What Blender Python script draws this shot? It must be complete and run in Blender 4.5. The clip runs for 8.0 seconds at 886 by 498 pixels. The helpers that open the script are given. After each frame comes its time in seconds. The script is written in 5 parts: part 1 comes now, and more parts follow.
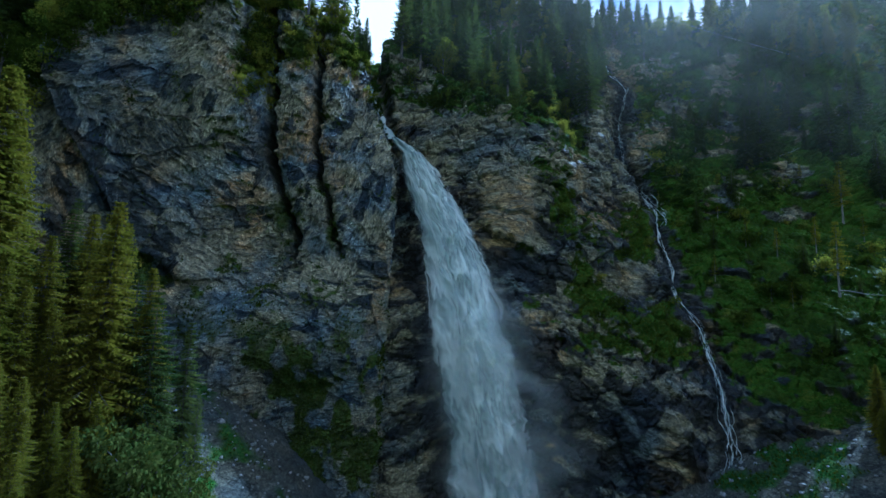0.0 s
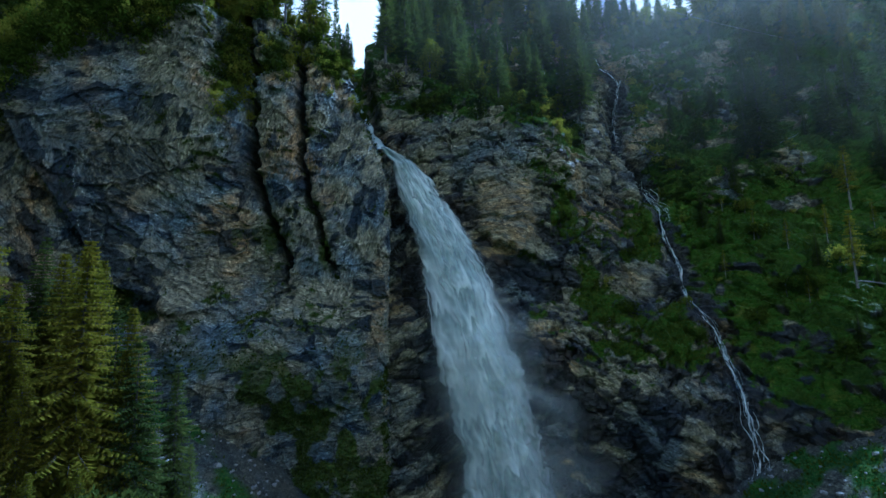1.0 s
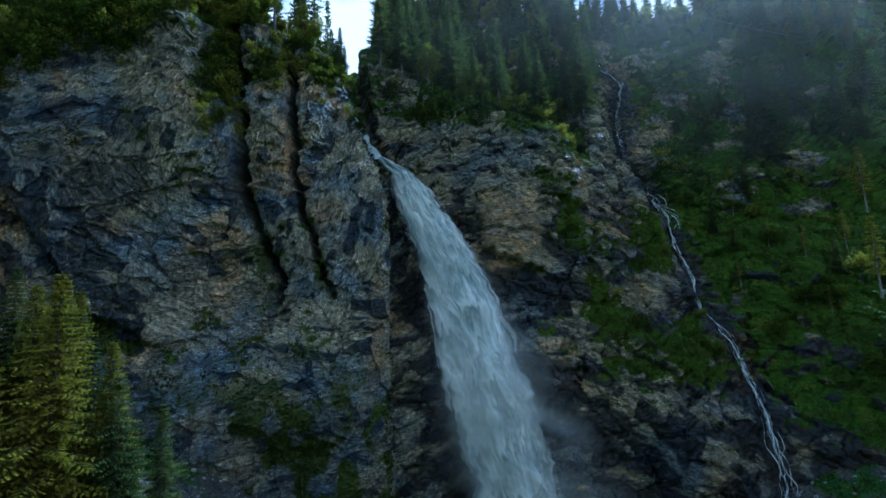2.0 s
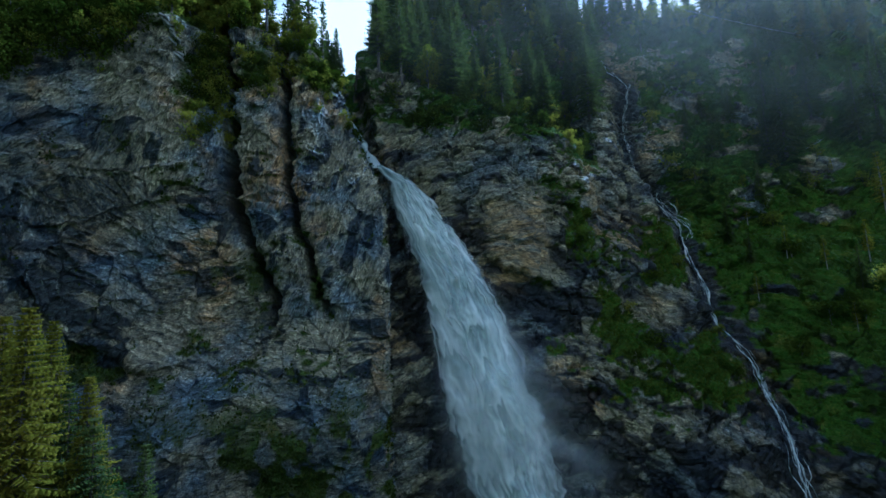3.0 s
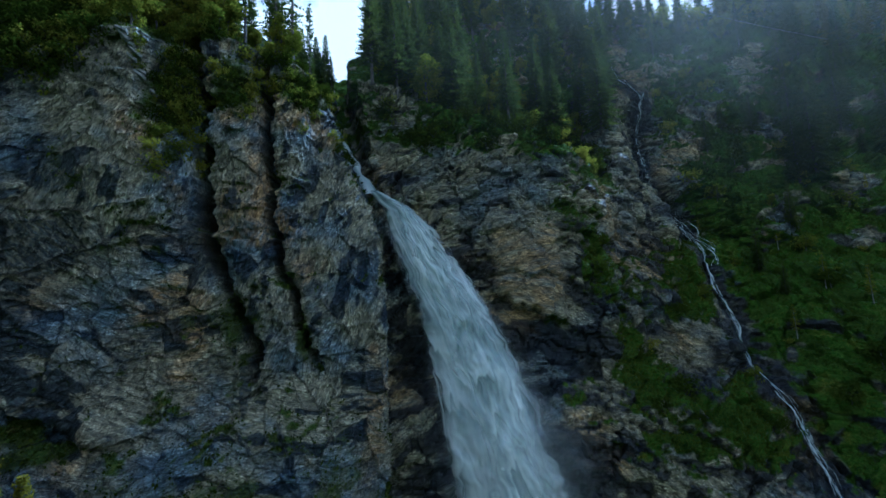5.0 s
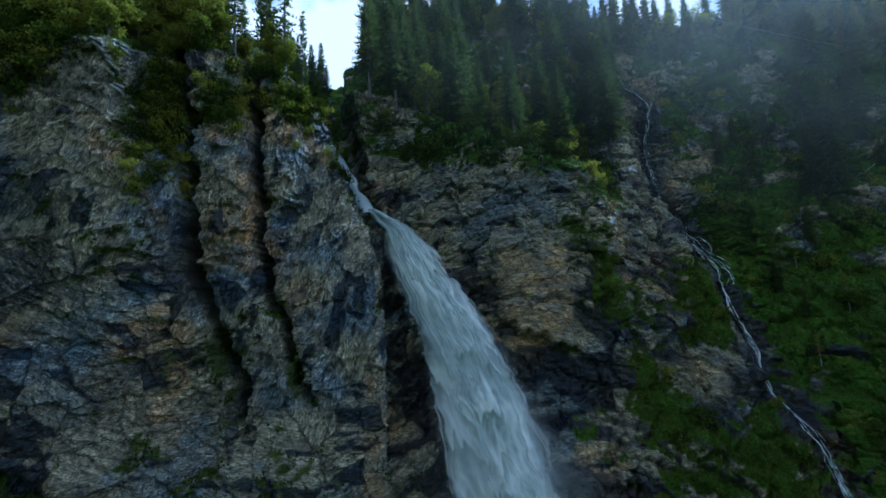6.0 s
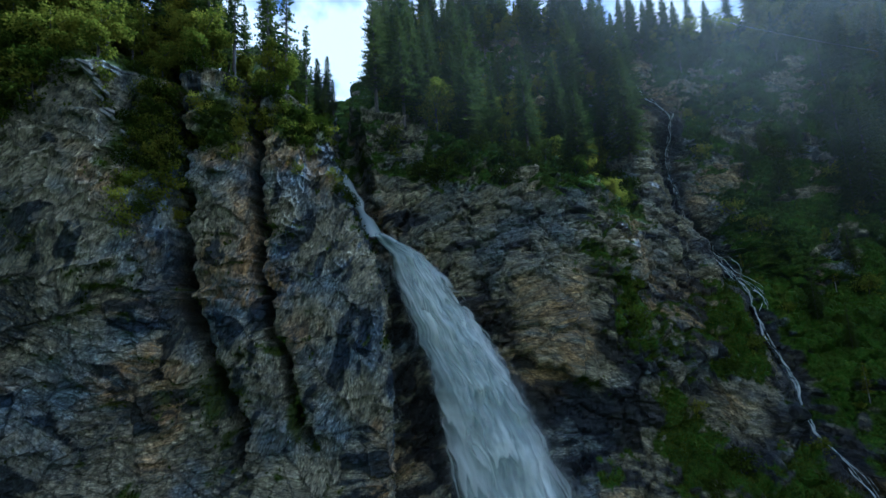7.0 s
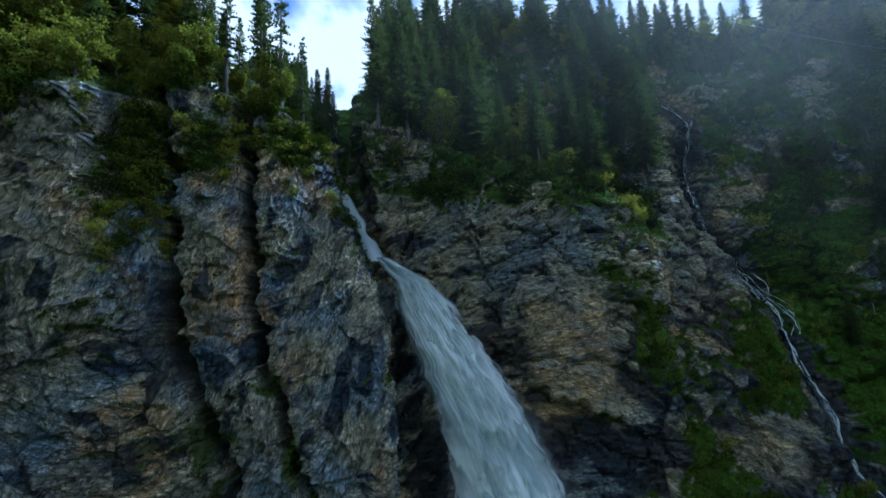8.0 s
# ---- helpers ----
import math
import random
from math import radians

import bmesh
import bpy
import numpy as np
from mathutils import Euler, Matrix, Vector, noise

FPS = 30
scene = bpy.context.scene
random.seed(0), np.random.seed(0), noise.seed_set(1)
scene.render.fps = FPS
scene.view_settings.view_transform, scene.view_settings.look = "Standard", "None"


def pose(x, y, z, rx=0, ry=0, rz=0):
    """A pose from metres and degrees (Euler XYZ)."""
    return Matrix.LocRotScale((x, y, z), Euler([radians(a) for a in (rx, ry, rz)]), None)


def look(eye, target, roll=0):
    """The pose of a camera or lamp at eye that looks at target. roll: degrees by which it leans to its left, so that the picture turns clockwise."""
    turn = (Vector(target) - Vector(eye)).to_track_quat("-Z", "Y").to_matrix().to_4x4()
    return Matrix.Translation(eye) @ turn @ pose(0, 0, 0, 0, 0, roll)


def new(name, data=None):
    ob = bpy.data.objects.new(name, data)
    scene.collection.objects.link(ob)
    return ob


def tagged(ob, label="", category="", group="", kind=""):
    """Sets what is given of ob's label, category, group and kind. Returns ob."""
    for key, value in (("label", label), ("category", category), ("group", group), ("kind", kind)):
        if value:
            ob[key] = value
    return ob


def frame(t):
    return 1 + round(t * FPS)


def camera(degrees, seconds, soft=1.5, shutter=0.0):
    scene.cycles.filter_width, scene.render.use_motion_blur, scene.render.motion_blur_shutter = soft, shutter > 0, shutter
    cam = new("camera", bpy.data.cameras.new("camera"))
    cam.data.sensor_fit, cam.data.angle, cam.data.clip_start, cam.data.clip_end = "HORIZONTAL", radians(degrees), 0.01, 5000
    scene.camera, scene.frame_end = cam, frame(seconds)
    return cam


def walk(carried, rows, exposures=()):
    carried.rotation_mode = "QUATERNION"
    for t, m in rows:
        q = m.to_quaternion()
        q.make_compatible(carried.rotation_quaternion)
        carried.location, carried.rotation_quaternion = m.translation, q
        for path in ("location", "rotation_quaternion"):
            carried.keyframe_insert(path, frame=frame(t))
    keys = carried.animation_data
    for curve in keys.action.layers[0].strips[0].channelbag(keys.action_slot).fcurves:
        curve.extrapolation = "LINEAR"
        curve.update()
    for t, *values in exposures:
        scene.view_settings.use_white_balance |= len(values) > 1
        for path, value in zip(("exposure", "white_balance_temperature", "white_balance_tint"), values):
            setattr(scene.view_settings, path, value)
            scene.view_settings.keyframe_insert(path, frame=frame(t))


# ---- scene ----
cam = camera(89.0, 8.0, soft=1.6)
METRES, EYE, TILT, LEAN, TURN = 50.0, 40.0, 8.0, -2.5, 0.0
ROWS = [
    (0.0, 0.0, 0.0, 0.0, -0.0, 0.0, -0.0),
    (0.5, -0.013, 0.0501, 0.0303, -0.51, -0.06, 2.02),
    (1.0, -0.026, 0.1011, 0.0614, -0.94, -0.12, 3.47),
    (1.5, -0.0371, 0.1524, 0.093, -1.22, -0.02, 4.25),
    (3.0, -0.0597, 0.3074, 0.1909, -1.69, -0.26, 4.9),
    (3.5, -0.0634, 0.3584, 0.2259, -1.81, -0.36, 5.06),
    (4.0, -0.0668, 0.4098, 0.2617, -1.9, -0.38, 5.09),
    (4.5, -0.066, 0.4613, 0.2978, -1.99, -0.49, 5.34),
    (6.0, -0.0647, 0.6163, 0.4051, -2.28, -0.16, 5.57),
    (6.5, -0.0596, 0.6679, 0.4424, -1.5, 0.28, 5.66),
    (7.0, -0.0551, 0.7197, 0.4797, -0.88, 0.62, 5.84),
    (7.5, -0.0499, 0.7716, 0.517, -0.42, 0.8, 6.22),
    (8.0, -0.043, 0.8234, 0.5549, 0.07, 1.02, 6.3),
]
EXPOSURE = [(0.0, 0.95, 3580, 2), (4.0, 0.80, 3580, 2), (8.0, 0.68, 3680, 4)]
walk(cam, [(t, pose(0, 0, EYE, TILT, LEAN, TURN) @ pose(METRES * x, METRES * y, METRES * z, 90 + pitch, roll, yaw)) for t, x, y, z, yaw, pitch, roll in ROWS], EXPOSURE)

# ---- sky and sun ----
SUN_TO = Vector((0.55, 0.345, 0.77)).normalized()
SUN_ELEVATION = math.asin(SUN_TO.z)
world = bpy.data.worlds.new("world")
scene.world = world
world.use_nodes = True
wn, wl = world.node_tree.nodes, world.node_tree.links
wn.clear()
sky = wn.new("ShaderNodeTexSky")
sky.sky_type = "NISHITA"
sky.sun_disc = False
sky.sun_elevation = SUN_ELEVATION
sky.sun_rotation = math.atan2(SUN_TO.x, SUN_TO.y)
sky.altitude = 1200
wcoord = wn.new("ShaderNodeTexCoord")
cloud = wn.new("ShaderNodeTexNoise")
cloud.inputs["Scale"].default_value = 5.0
cloud.inputs["Detail"].default_value = 5.0
cloud_ramp = wn.new("ShaderNodeValToRGB")
cloud_ramp.color_ramp.elements[0].position = 0.46
cloud_ramp.color_ramp.elements[1].position = 0.60
cloud_mix = wn.new("ShaderNodeMixRGB")
cloud_mix.inputs["Color2"].default_value = (10.3, 8.2, 5.7, 1)
wbg = wn.new("ShaderNodeBackground")
wbg.inputs["Strength"].default_value = 0.085
wout = wn.new("ShaderNodeOutputWorld")
wl.new(wcoord.outputs["Generated"], cloud.inputs["Vector"])
# the cloud cover thickens towards the horizon
wsep = wn.new("ShaderNodeSeparateXYZ")
wlow = wn.new("ShaderNodeMath")
wlow.operation = "MULTIPLY_ADD"
wlow.inputs[1].default_value = -0.62
wadd = wn.new("ShaderNodeMath")
wadd.inputs[1].default_value = 0.48
wl.new(wcoord.outputs["Generated"], wsep.inputs["Vector"])
wl.new(wsep.outputs["Z"], wlow.inputs[0])
wl.new(cloud.outputs["Fac"], wlow.inputs[2])
wl.new(wlow.outputs["Value"], wadd.inputs[0])
wl.new(wadd.outputs["Value"], cloud_ramp.inputs["Fac"])
wl.new(cloud_ramp.outputs["Color"], cloud_mix.inputs["Fac"])
wl.new(sky.outputs["Color"], cloud_mix.inputs["Color1"])
wl.new(cloud_mix.outputs["Color"], wbg.inputs["Color"])
wl.new(wbg.outputs["Background"], wout.inputs["Surface"])
sun = new("sun", bpy.data.lights.new("sun", "SUN"))
sun.data.energy = 3.2
sun.data.angle = radians(0.6)
sun.data.color = (1.0, 0.9, 0.72)
sun.matrix_world = look(SUN_TO * 400, (0, 0, 0))

# ---- noise ----
def lattice(ix, iy, iz, k):
    n = (ix * 374761393 + iy * 668265263 + iz * 1440662683 + k * 974711) & 0xFFFFFFFF
    n = ((n ^ (n >> 13)) * 1274126177) & 0xFFFFFFFF
    n = ((n ^ (n >> 15)) * 2246822519) & 0xFFFFFFFF
    return ((n ^ (n >> 16)) & 0xFFFFFF) / 16777216.0


def value_noise(p, k=0):
    """Smooth noise in -1..1 at the points p (N, 3)."""
    i = np.floor(p).astype(np.int64)
    f = p - i
    f = f * f * f * (f * (f * 6 - 15) + 10)
    total = 0
    for dx in (0, 1):
        wx = f[:, 0] if dx else 1 - f[:, 0]
        for dy in (0, 1):
            wy = f[:, 1] if dy else 1 - f[:, 1]
            for dz in (0, 1):
                wz = f[:, 2] if dz else 1 - f[:, 2]
                total = total + wx * wy * wz * lattice(i[:, 0] + dx, i[:, 1] + dy, i[:, 2] + dz, k)
    return total * 2 - 1


def fbm(p, octaves=4, k=0):
    total, amp = 0, 1.0
    for o in range(octaves):
        total = total + amp * value_noise(p * 2 ** o + 17.3 * o, k + o)
        amp *= 0.5
    return total


def facets(p, k=0, tilt=0.9):
    """Rock facets: each cell is a tilted plane of its own. Returns the height (about -1..1) and the distance to the cell's edge."""
    i = np.floor(p).astype(np.int64)
    best = np.full(len(p), 9.0)
    second = np.full(len(p), 9.0)
    height = np.zeros(len(p))
    for dx in (-1, 0, 1):
        for dy in (-1, 0, 1):
            for dz in (-1, 0, 1):
                c = i + np.array((dx, dy, dz))
                a = [lattice(c[:, 0], c[:, 1], c[:, 2], k + s) for s in range(6)]
                v = [p[:, j] - c[:, j] - a[j] for j in range(3)]
                d = v[0] ** 2 + v[1] ** 2 + v[2] ** 2
                h = (a[3] * 2 - 1) * 0.6 + tilt * ((a[4] * 2 - 1) * v[0] + (a[5] * 2 - 1) * v[2])
                nearer = d < best
                second = np.where(nearer, best, np.minimum(second, d))
                height = np.where(nearer, h, height)
                best = np.where(nearer, d, best)
    return height, np.sqrt(second) - np.sqrt(best)


def joint_blocks(q, size, k):
    """Large blocks between joints: the middle of each point's block, a number of its own in 0..1 and the distance to the joint."""
    p = q / np.array(size) + 0.25 * np.stack([fbm(q / 7, 2, k + 50 + j) for j in range(3)], 1)
    i = np.floor(p).astype(np.int64)
    best = np.full(len(p), 9.0)
    second = np.full(len(p), 9.0)
    mid = np.zeros_like(q)
    own = np.zeros(len(p))
    for dx in (-1, 0, 1):
        for dy in (-1, 0, 1):
            for dz in (-1, 0, 1):
                c = i + np.array((dx, dy, dz))
                a = np.stack([lattice(c[:, 0], c[:, 1], c[:, 2], k + s) for s in range(3)], 1)
                d = np.sum((p - c - a) ** 2, 1)
                nearer = d < best
                second = np.where(nearer, best, np.minimum(second, d))
                mid = np.where(nearer[:, None], (c + a) * np.array(size), mid)
                own = np.where(nearer, lattice(c[:, 0], c[:, 1], c[:, 2], k + 9), own)
                best = np.where(nearer, d, best)
    return mid, own, np.sqrt(second) - np.sqrt(best)


def bedded(q, dip, jitter, size, k):
    """Bedding coordinates: along, into and across the beds, whose dip changes from block to block."""
    mid, own, edge = joint_blocks(q, size, k)
    angle = np.radians(dip(mid[:, 0], mid[:, 2]) + jitter * (2 * own - 1))
    bend = 0.5 * fbm(q / 6, 2, k + 70)
    c, s = np.cos(angle), np.sin(angle)
    along = c * q[:, 0] + s * q[:, 2]
    across = -s * q[:, 0] + c * q[:, 2] + bend
    return np.stack((along, q[:, 1], across), 1), own, edge


def grooves(x, y, z, degrees, long, short, k):
    """Long straight fractures that dip by so many degrees: 1 in the groove, 0 beside it."""
    a, b = turned(x, z, degrees)
    n = value_noise(np.stack((a / long, y / (2 * short), b / short), 1), k) + 0.35 * value_noise(np.stack((a / long * 2.3, y / short, b / short * 2.1), 1), k + 1)
    return np.exp(-(n / 0.10) ** 2) * smooth(-0.35, 0.25, value_noise(np.stack((x / 9, y / 9, z / 9), 1), k + 2))


def smooth(a, b, v):
    t = np.clip((v - a) / (b - a), 0, 1)
    return t * t * (3 - 2 * t)


def rolled(poly, n):
    """A plan line through a few corners, rounded off: n points at even steps."""
    poly = np.array(poly, float)
    run = np.concatenate(([0], np.cumsum(np.hypot(*np.diff(poly, axis=0).T))))
    s = np.linspace(0, run[-1], n)
    out = np.stack([np.interp(s, run, poly[:, j]) for j in (0, 1)], 1)
    for _ in range(3):
        out[1:-1] = (out[:-2] + 2 * out[1:-1] + out[2:]) / 4
    return out, s


def turned(x, z, degrees):
    c, s = math.cos(radians(degrees)), math.sin(radians(degrees))
    return c * x + s * z, -s * x + c * z


def grid_mesh(name, p, attributes=(), round_edges=True):
    """A mesh from a grid of points (rows, columns, 3), with point attributes of the same grid."""
    nr, nc = p.shape[:2]
    idx = np.arange(nr * nc).reshape(nr, nc)
    quads = np.stack((idx[:-1, :-1], idx[:-1, 1:], idx[1:, 1:], idx[1:, :-1]), -1).reshape(-1, 4)
    me = bpy.data.meshes.new(name)
    me.vertices.add(nr * nc)
    me.vertices.foreach_set("co", p.reshape(-1).astype(np.float32))
    me.loops.add(quads.size)
    me.loops.foreach_set("vertex_index", quads.reshape(-1).astype(np.int32))
    me.polygons.add(len(quads))
    me.polygons.foreach_set("loop_start", np.arange(0, quads.size, 4, dtype=np.int32))
    me.polygons.foreach_set("use_smooth", np.full(len(quads), round_edges, dtype=bool))
    me.update(calc_edges=True)
    for key, values in attributes:
        at = me.attributes.new(key, "FLOAT", "POINT")
        at.data.foreach_set("value", np.ascontiguousarray(values, dtype=np.float32).reshape(-1))
    return me


def with_beds(me, bed):
    at = me.attributes.new("bed", "FLOAT_VECTOR", "POINT")
    at.data.foreach_set("vector", bed.reshape(-1).astype(np.float32))
    return me


def grid_normals(p):
    a, b = np.gradient(p, axis=1), np.gradient(p, axis=0)
    n = np.cross(a, b)
    return n / np.maximum(np.linalg.norm(n, axis=2, keepdims=True), 1e-9)


def blurred(a, times):
    for _ in range(times):
        a = np.pad(a, ((1, 1), (1, 1)) + ((0, 0),) * (a.ndim - 2), mode="edge")
        a = (a[:-2, 1:-1] + a[2:, 1:-1] + a[1:-1, :-2] + a[1:-1, 2:] + 2 * a[1:-1, 1:-1]) / 6
    return a

# ---- materials ----
def material(name):
    m = bpy.data.materials.new(name)
    m.use_nodes = True
    nt = m.node_tree
    nt.nodes.clear()
    out = nt.nodes.new("ShaderNodeOutputMaterial")

    def node(kind, **sets):
        n = nt.nodes.new("ShaderNode" + kind)
        for key, value in sets.items():
            n.inputs[key.replace("_", " ")].default_value = value
        return n

    return m, nt, node, out


def ramp(nt, stops):
    r = nt.nodes.new("ShaderNodeValToRGB")
    while len(r.color_ramp.elements) < len(stops):
        r.color_ramp.elements.new(0.5)
    for e, (at, c) in zip(r.color_ramp.elements, stops):
        e.position = at
        e.color = (*c, 1) if len(c) == 3 else c
    return r


def rock_material(name, cool, warm, ochre, dark, grass, dry, dip):
    m, nt, node, out = material(name)
    L = nt.links.new
    pos = node("NewGeometry")
    turn = node("Attribute")
    turn.attribute_name = "bed"
    flat = node("Mapping")
    flat.inputs["Scale"].default_value = (0.30, 0.6, 1.3)
    L(turn.outputs["Vector"], flat.inputs["Vector"])
    broad = node("TexNoise", Scale=0.09, Detail=5.0, Roughness=0.6)
    L(pos.outputs["Position"], broad.inputs["Vector"])
    beds = node("TexNoise", Scale=0.55, Detail=9.0, Roughness=0.68, Distortion=0.8)
    L(flat.outputs["Vector"], beds.inputs["Vector"])
    hatch = node("Mapping")
    hatch.inputs["Scale"].default_value = (0.55, 0.9, 1.6)
    L(turn.outputs["Vector"], hatch.inputs["Vector"])
    grain = node("TexNoise", Scale=1.6, Detail=8.0, Roughness=0.75, Distortion=0.7)
    L(hatch.outputs["Vector"], grain.inputs["Vector"])
    cells = node("TexVoronoi", Scale=0.55)
    cells.feature = "DISTANCE_TO_EDGE"
    wob = node("VectorMath")
    wob.operation = "MULTIPLY_ADD"
    wob.inputs[1].default_value = (0.4, 0.4, 0.4)
    L(beds.outputs["Color"], wob.inputs[0])
    L(flat.outputs["Vector"], wob.inputs[2])
    L(wob.outputs["Vector"], cells.inputs["Vector"])
    # broken plates, each with a tone of its own, at two sizes
    plates = node("TexVoronoi", Scale=0.42)
    L(wob.outputs["Vector"], plates.inputs["Vector"])
    chips = node("TexVoronoi", Scale=1.7)
    L(wob.outputs["Vector"], chips.inputs["Vector"])
    fine = node("TexVoronoi", Scale=1.7)
    fine.feature = "DISTANCE_TO_EDGE"
    L(wob.outputs["Vector"], fine.inputs["Vector"])
    tone = ramp(nt, [(0.38, cool), (0.47, [0.5 * (a + b) for a, b in zip(cool, warm)]), (0.55, warm)])
    L(broad.outputs["Fac"], tone.inputs["Fac"])
    rust = node("Attribute")
    rust.attribute_name = "rust"
    rusty = node("Math")
    rusty.operation = "MULTIPLY"
    beds_hi = ramp(nt, [(0.4, (0, 0, 0)), (0.62, (1, 1, 1))])
    L(beds.outputs["Fac"], beds_hi.inputs["Fac"])
    L(rust.outputs["Fac"], rusty.inputs[0])
    L(beds_hi.outputs["Color"], rusty.inputs[1])
    c1 = node("MixRGB", Color2=(*ochre, 1))
    L(rusty.outputs["Value"], c1.inputs["Fac"])
    L(tone.outputs["Color"], c1.inputs["Color1"])
    shade = ramp(nt, [(0.33, (0.18, 0.20, 0.24)), (0.44, (0.75, 0.75, 0.75)), (0.56, (1.15, 1.15, 1.15)), (0.67, (2.3, 2.35, 2.4))])
    L(grain.outputs["Fac"], shade.inputs["Fac"])
    c2 = node("MixRGB", Fac=0.85)
    c2.blend_type = "MULTIPLY"
    L(c1.outputs["Color"], c2.inputs["Color1"])
    L(shade.outputs["Color"], c2.inputs["Color2"])
    seam = ramp(nt, [(0.0, (0.35, 0.35, 0.36)), (0.05, (1, 1, 1))])
    L(cells.outputs["Distance"], seam.inputs["Fac"])
    c3 = node("MixRGB", Fac=0.7)
    c3.blend_type = "MULTIPLY"
    L(c2.outputs["Color"], c3.inputs["Color1"])
    L(seam.outputs["Color"], c3.inputs["Color2"])
    for tex, lows, highs in ((plates, 0.65, 1.35), (chips, 0.75, 1.25)):
        sep = node("SeparateColor")
        L(tex.outputs["Color"], sep.inputs["Color"])
        val = node("MapRange")
        val.inputs["To Min"].default_value = lows
        val.inputs["To Max"].default_value = highs
        L(sep.outputs["Red"], val.inputs["Value"])
        mul = node("MixRGB", Fac=0.8)
        mul.blend_type = "MULTIPLY"
        L(c3.outputs["Color"], mul.inputs["Color1"])
        L(val.outputs["Result"], mul.inputs["Color2"])
        c3 = mul
    speck = node("TexNoise", Scale=2.6, Detail=4.0, Roughness=0.7)
    L(hatch.outputs["Vector"], speck.inputs["Vector"])
    spots = ramp(nt, [(0.36, (0.35, 0.35, 0.36)), (0.46, (1, 1, 1)), (0.57, (1.05, 1.05, 1.05)), (0.645, (2.4, 2.48, 2.56))])
    L(speck.outputs["Fac"], spots.inputs["Fac"])
    dot = node("MixRGB")
    gather = ramp(nt, [(0.40, (0.3, 0.3, 0.3)), (0.56, (0.95, 0.95, 0.95))])
    clump = node("TexNoise", Scale=0.16, Detail=4.0, Roughness=0.6)
    L(pos.outputs["Position"], clump.inputs["Vector"])
    L(clump.outputs["Fac"], gather.inputs["Fac"])
    L(gather.outputs["Color"], dot.inputs["Fac"])
    dot.blend_type = "MULTIPLY"
    L(c3.outputs["Color"], dot.inputs["Color1"])
    L(spots.outputs["Color"], dot.inputs["Color2"])
    c3 = dot
    for k, (angle, sc) in enumerate(((dip, (0.10, 0.3, 0.62)), (dip + 34, (0.11, 0.3, 0.5)), (dip - 48, (0.11, 0.3, 0.45)))):
        lay = node("Mapping")
        lay.inputs["Rotation"].default_value = (0, radians(angle), 0)
        L(pos.outputs["Position"], lay.inputs["Vector"])
        thin = node("Mapping")
        thin.inputs["Scale"].default_value = sc
        thin.inputs["Location"].default_value = (k * 7.3, k * 2.1, k * 5.7)
        L(lay.outputs["Vector"], thin.inputs["Vector"])
        crack = node("TexNoise", Scale=1.0, Detail=4.0, Roughness=0.55)
        L(thin.outputs["Vector"], crack.inputs["Vector"])
        slit = ramp(nt, [(0.478, (1, 1, 1)), (0.492, (0.22, 0.22, 0.24)), (0.5, (0.22, 0.22, 0.24)), (0.514, (1.25, 1.25, 1.25)), (0.55, (1, 1, 1))])
        L(crack.outputs["Fac"], slit.inputs["Fac"])
        etch = node("MixRGB", Fac=0.5)
        etch.blend_type = "MULTIPLY"
        L(c3.outputs["Color"], etch.inputs["Color1"])
        L(slit.outputs["Color"], etch.inputs["Color2"])
        c3 = etch
    hair = ramp(nt, [(0.0, (0.3, 0.3, 0.32)), (0.09, (1, 1, 1))])
    L(fine.outputs["Distance"], hair.inputs["Fac"])
    cut = node("MixRGB", Fac=0.4)
    cut.blend_type = "MULTIPLY"
    L(c3.outputs["Color"], cut.inputs["Color1"])
    L(hair.outputs["Color"], cut.inputs["Color2"])
    c3 = cut
    # dark tint for wet rock, and for overhang shadow put into the colour
    wet_shade = node("Attribute")
    wet_shade.attribute_name = "wet_shade"
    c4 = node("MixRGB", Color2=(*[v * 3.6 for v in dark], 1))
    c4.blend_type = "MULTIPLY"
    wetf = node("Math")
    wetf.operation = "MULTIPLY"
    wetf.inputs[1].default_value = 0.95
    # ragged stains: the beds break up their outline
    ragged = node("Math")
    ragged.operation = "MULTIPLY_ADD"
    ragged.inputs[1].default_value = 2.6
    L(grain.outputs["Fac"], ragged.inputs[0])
    L(wet_shade.outputs["Fac"], ragged.inputs[2])
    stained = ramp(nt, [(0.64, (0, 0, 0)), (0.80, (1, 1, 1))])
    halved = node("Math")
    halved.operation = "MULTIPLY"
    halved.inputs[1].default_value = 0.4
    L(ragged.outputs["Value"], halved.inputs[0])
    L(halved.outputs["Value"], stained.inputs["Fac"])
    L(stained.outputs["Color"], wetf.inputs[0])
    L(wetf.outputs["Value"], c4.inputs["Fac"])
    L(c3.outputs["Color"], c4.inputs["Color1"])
    blades = node("TexNoise", Scale=3.5, Detail=6.0, Roughness=0.75)
    L(pos.outputs["Position"], blades.inputs["Vector"])
    green = ramp(nt, [(0.32, [v * 0.35 for v in grass]), (0.5, grass), (0.68, dry)])
    L(blades.outputs["Fac"], green.inputs["Fac"])
    meadow = node("TexNoise", Scale=0.16, Detail=5.0, Roughness=0.65)
    L(pos.outputs["Position"], meadow.inputs["Vector"])
    lush = ramp(nt, [(0.36, (0.5, 0.6, 0.5)), (0.48, (0.9, 0.95, 0.8)), (0.56, (0.95, 1.2, 0.7)), (0.68, (1.7, 1.4, 1.1))])
    L(meadow.outputs["Fac"], lush.inputs["Fac"])
    sward = node("MixRGB", Fac=1.0)
    sward.blend_type = "MULTIPLY"
    L(green.outputs["Color"], sward.inputs["Color1"])
    L(lush.outputs["Color"], sward.inputs["Color2"])
    green = sward
    veg = node("Attribute")
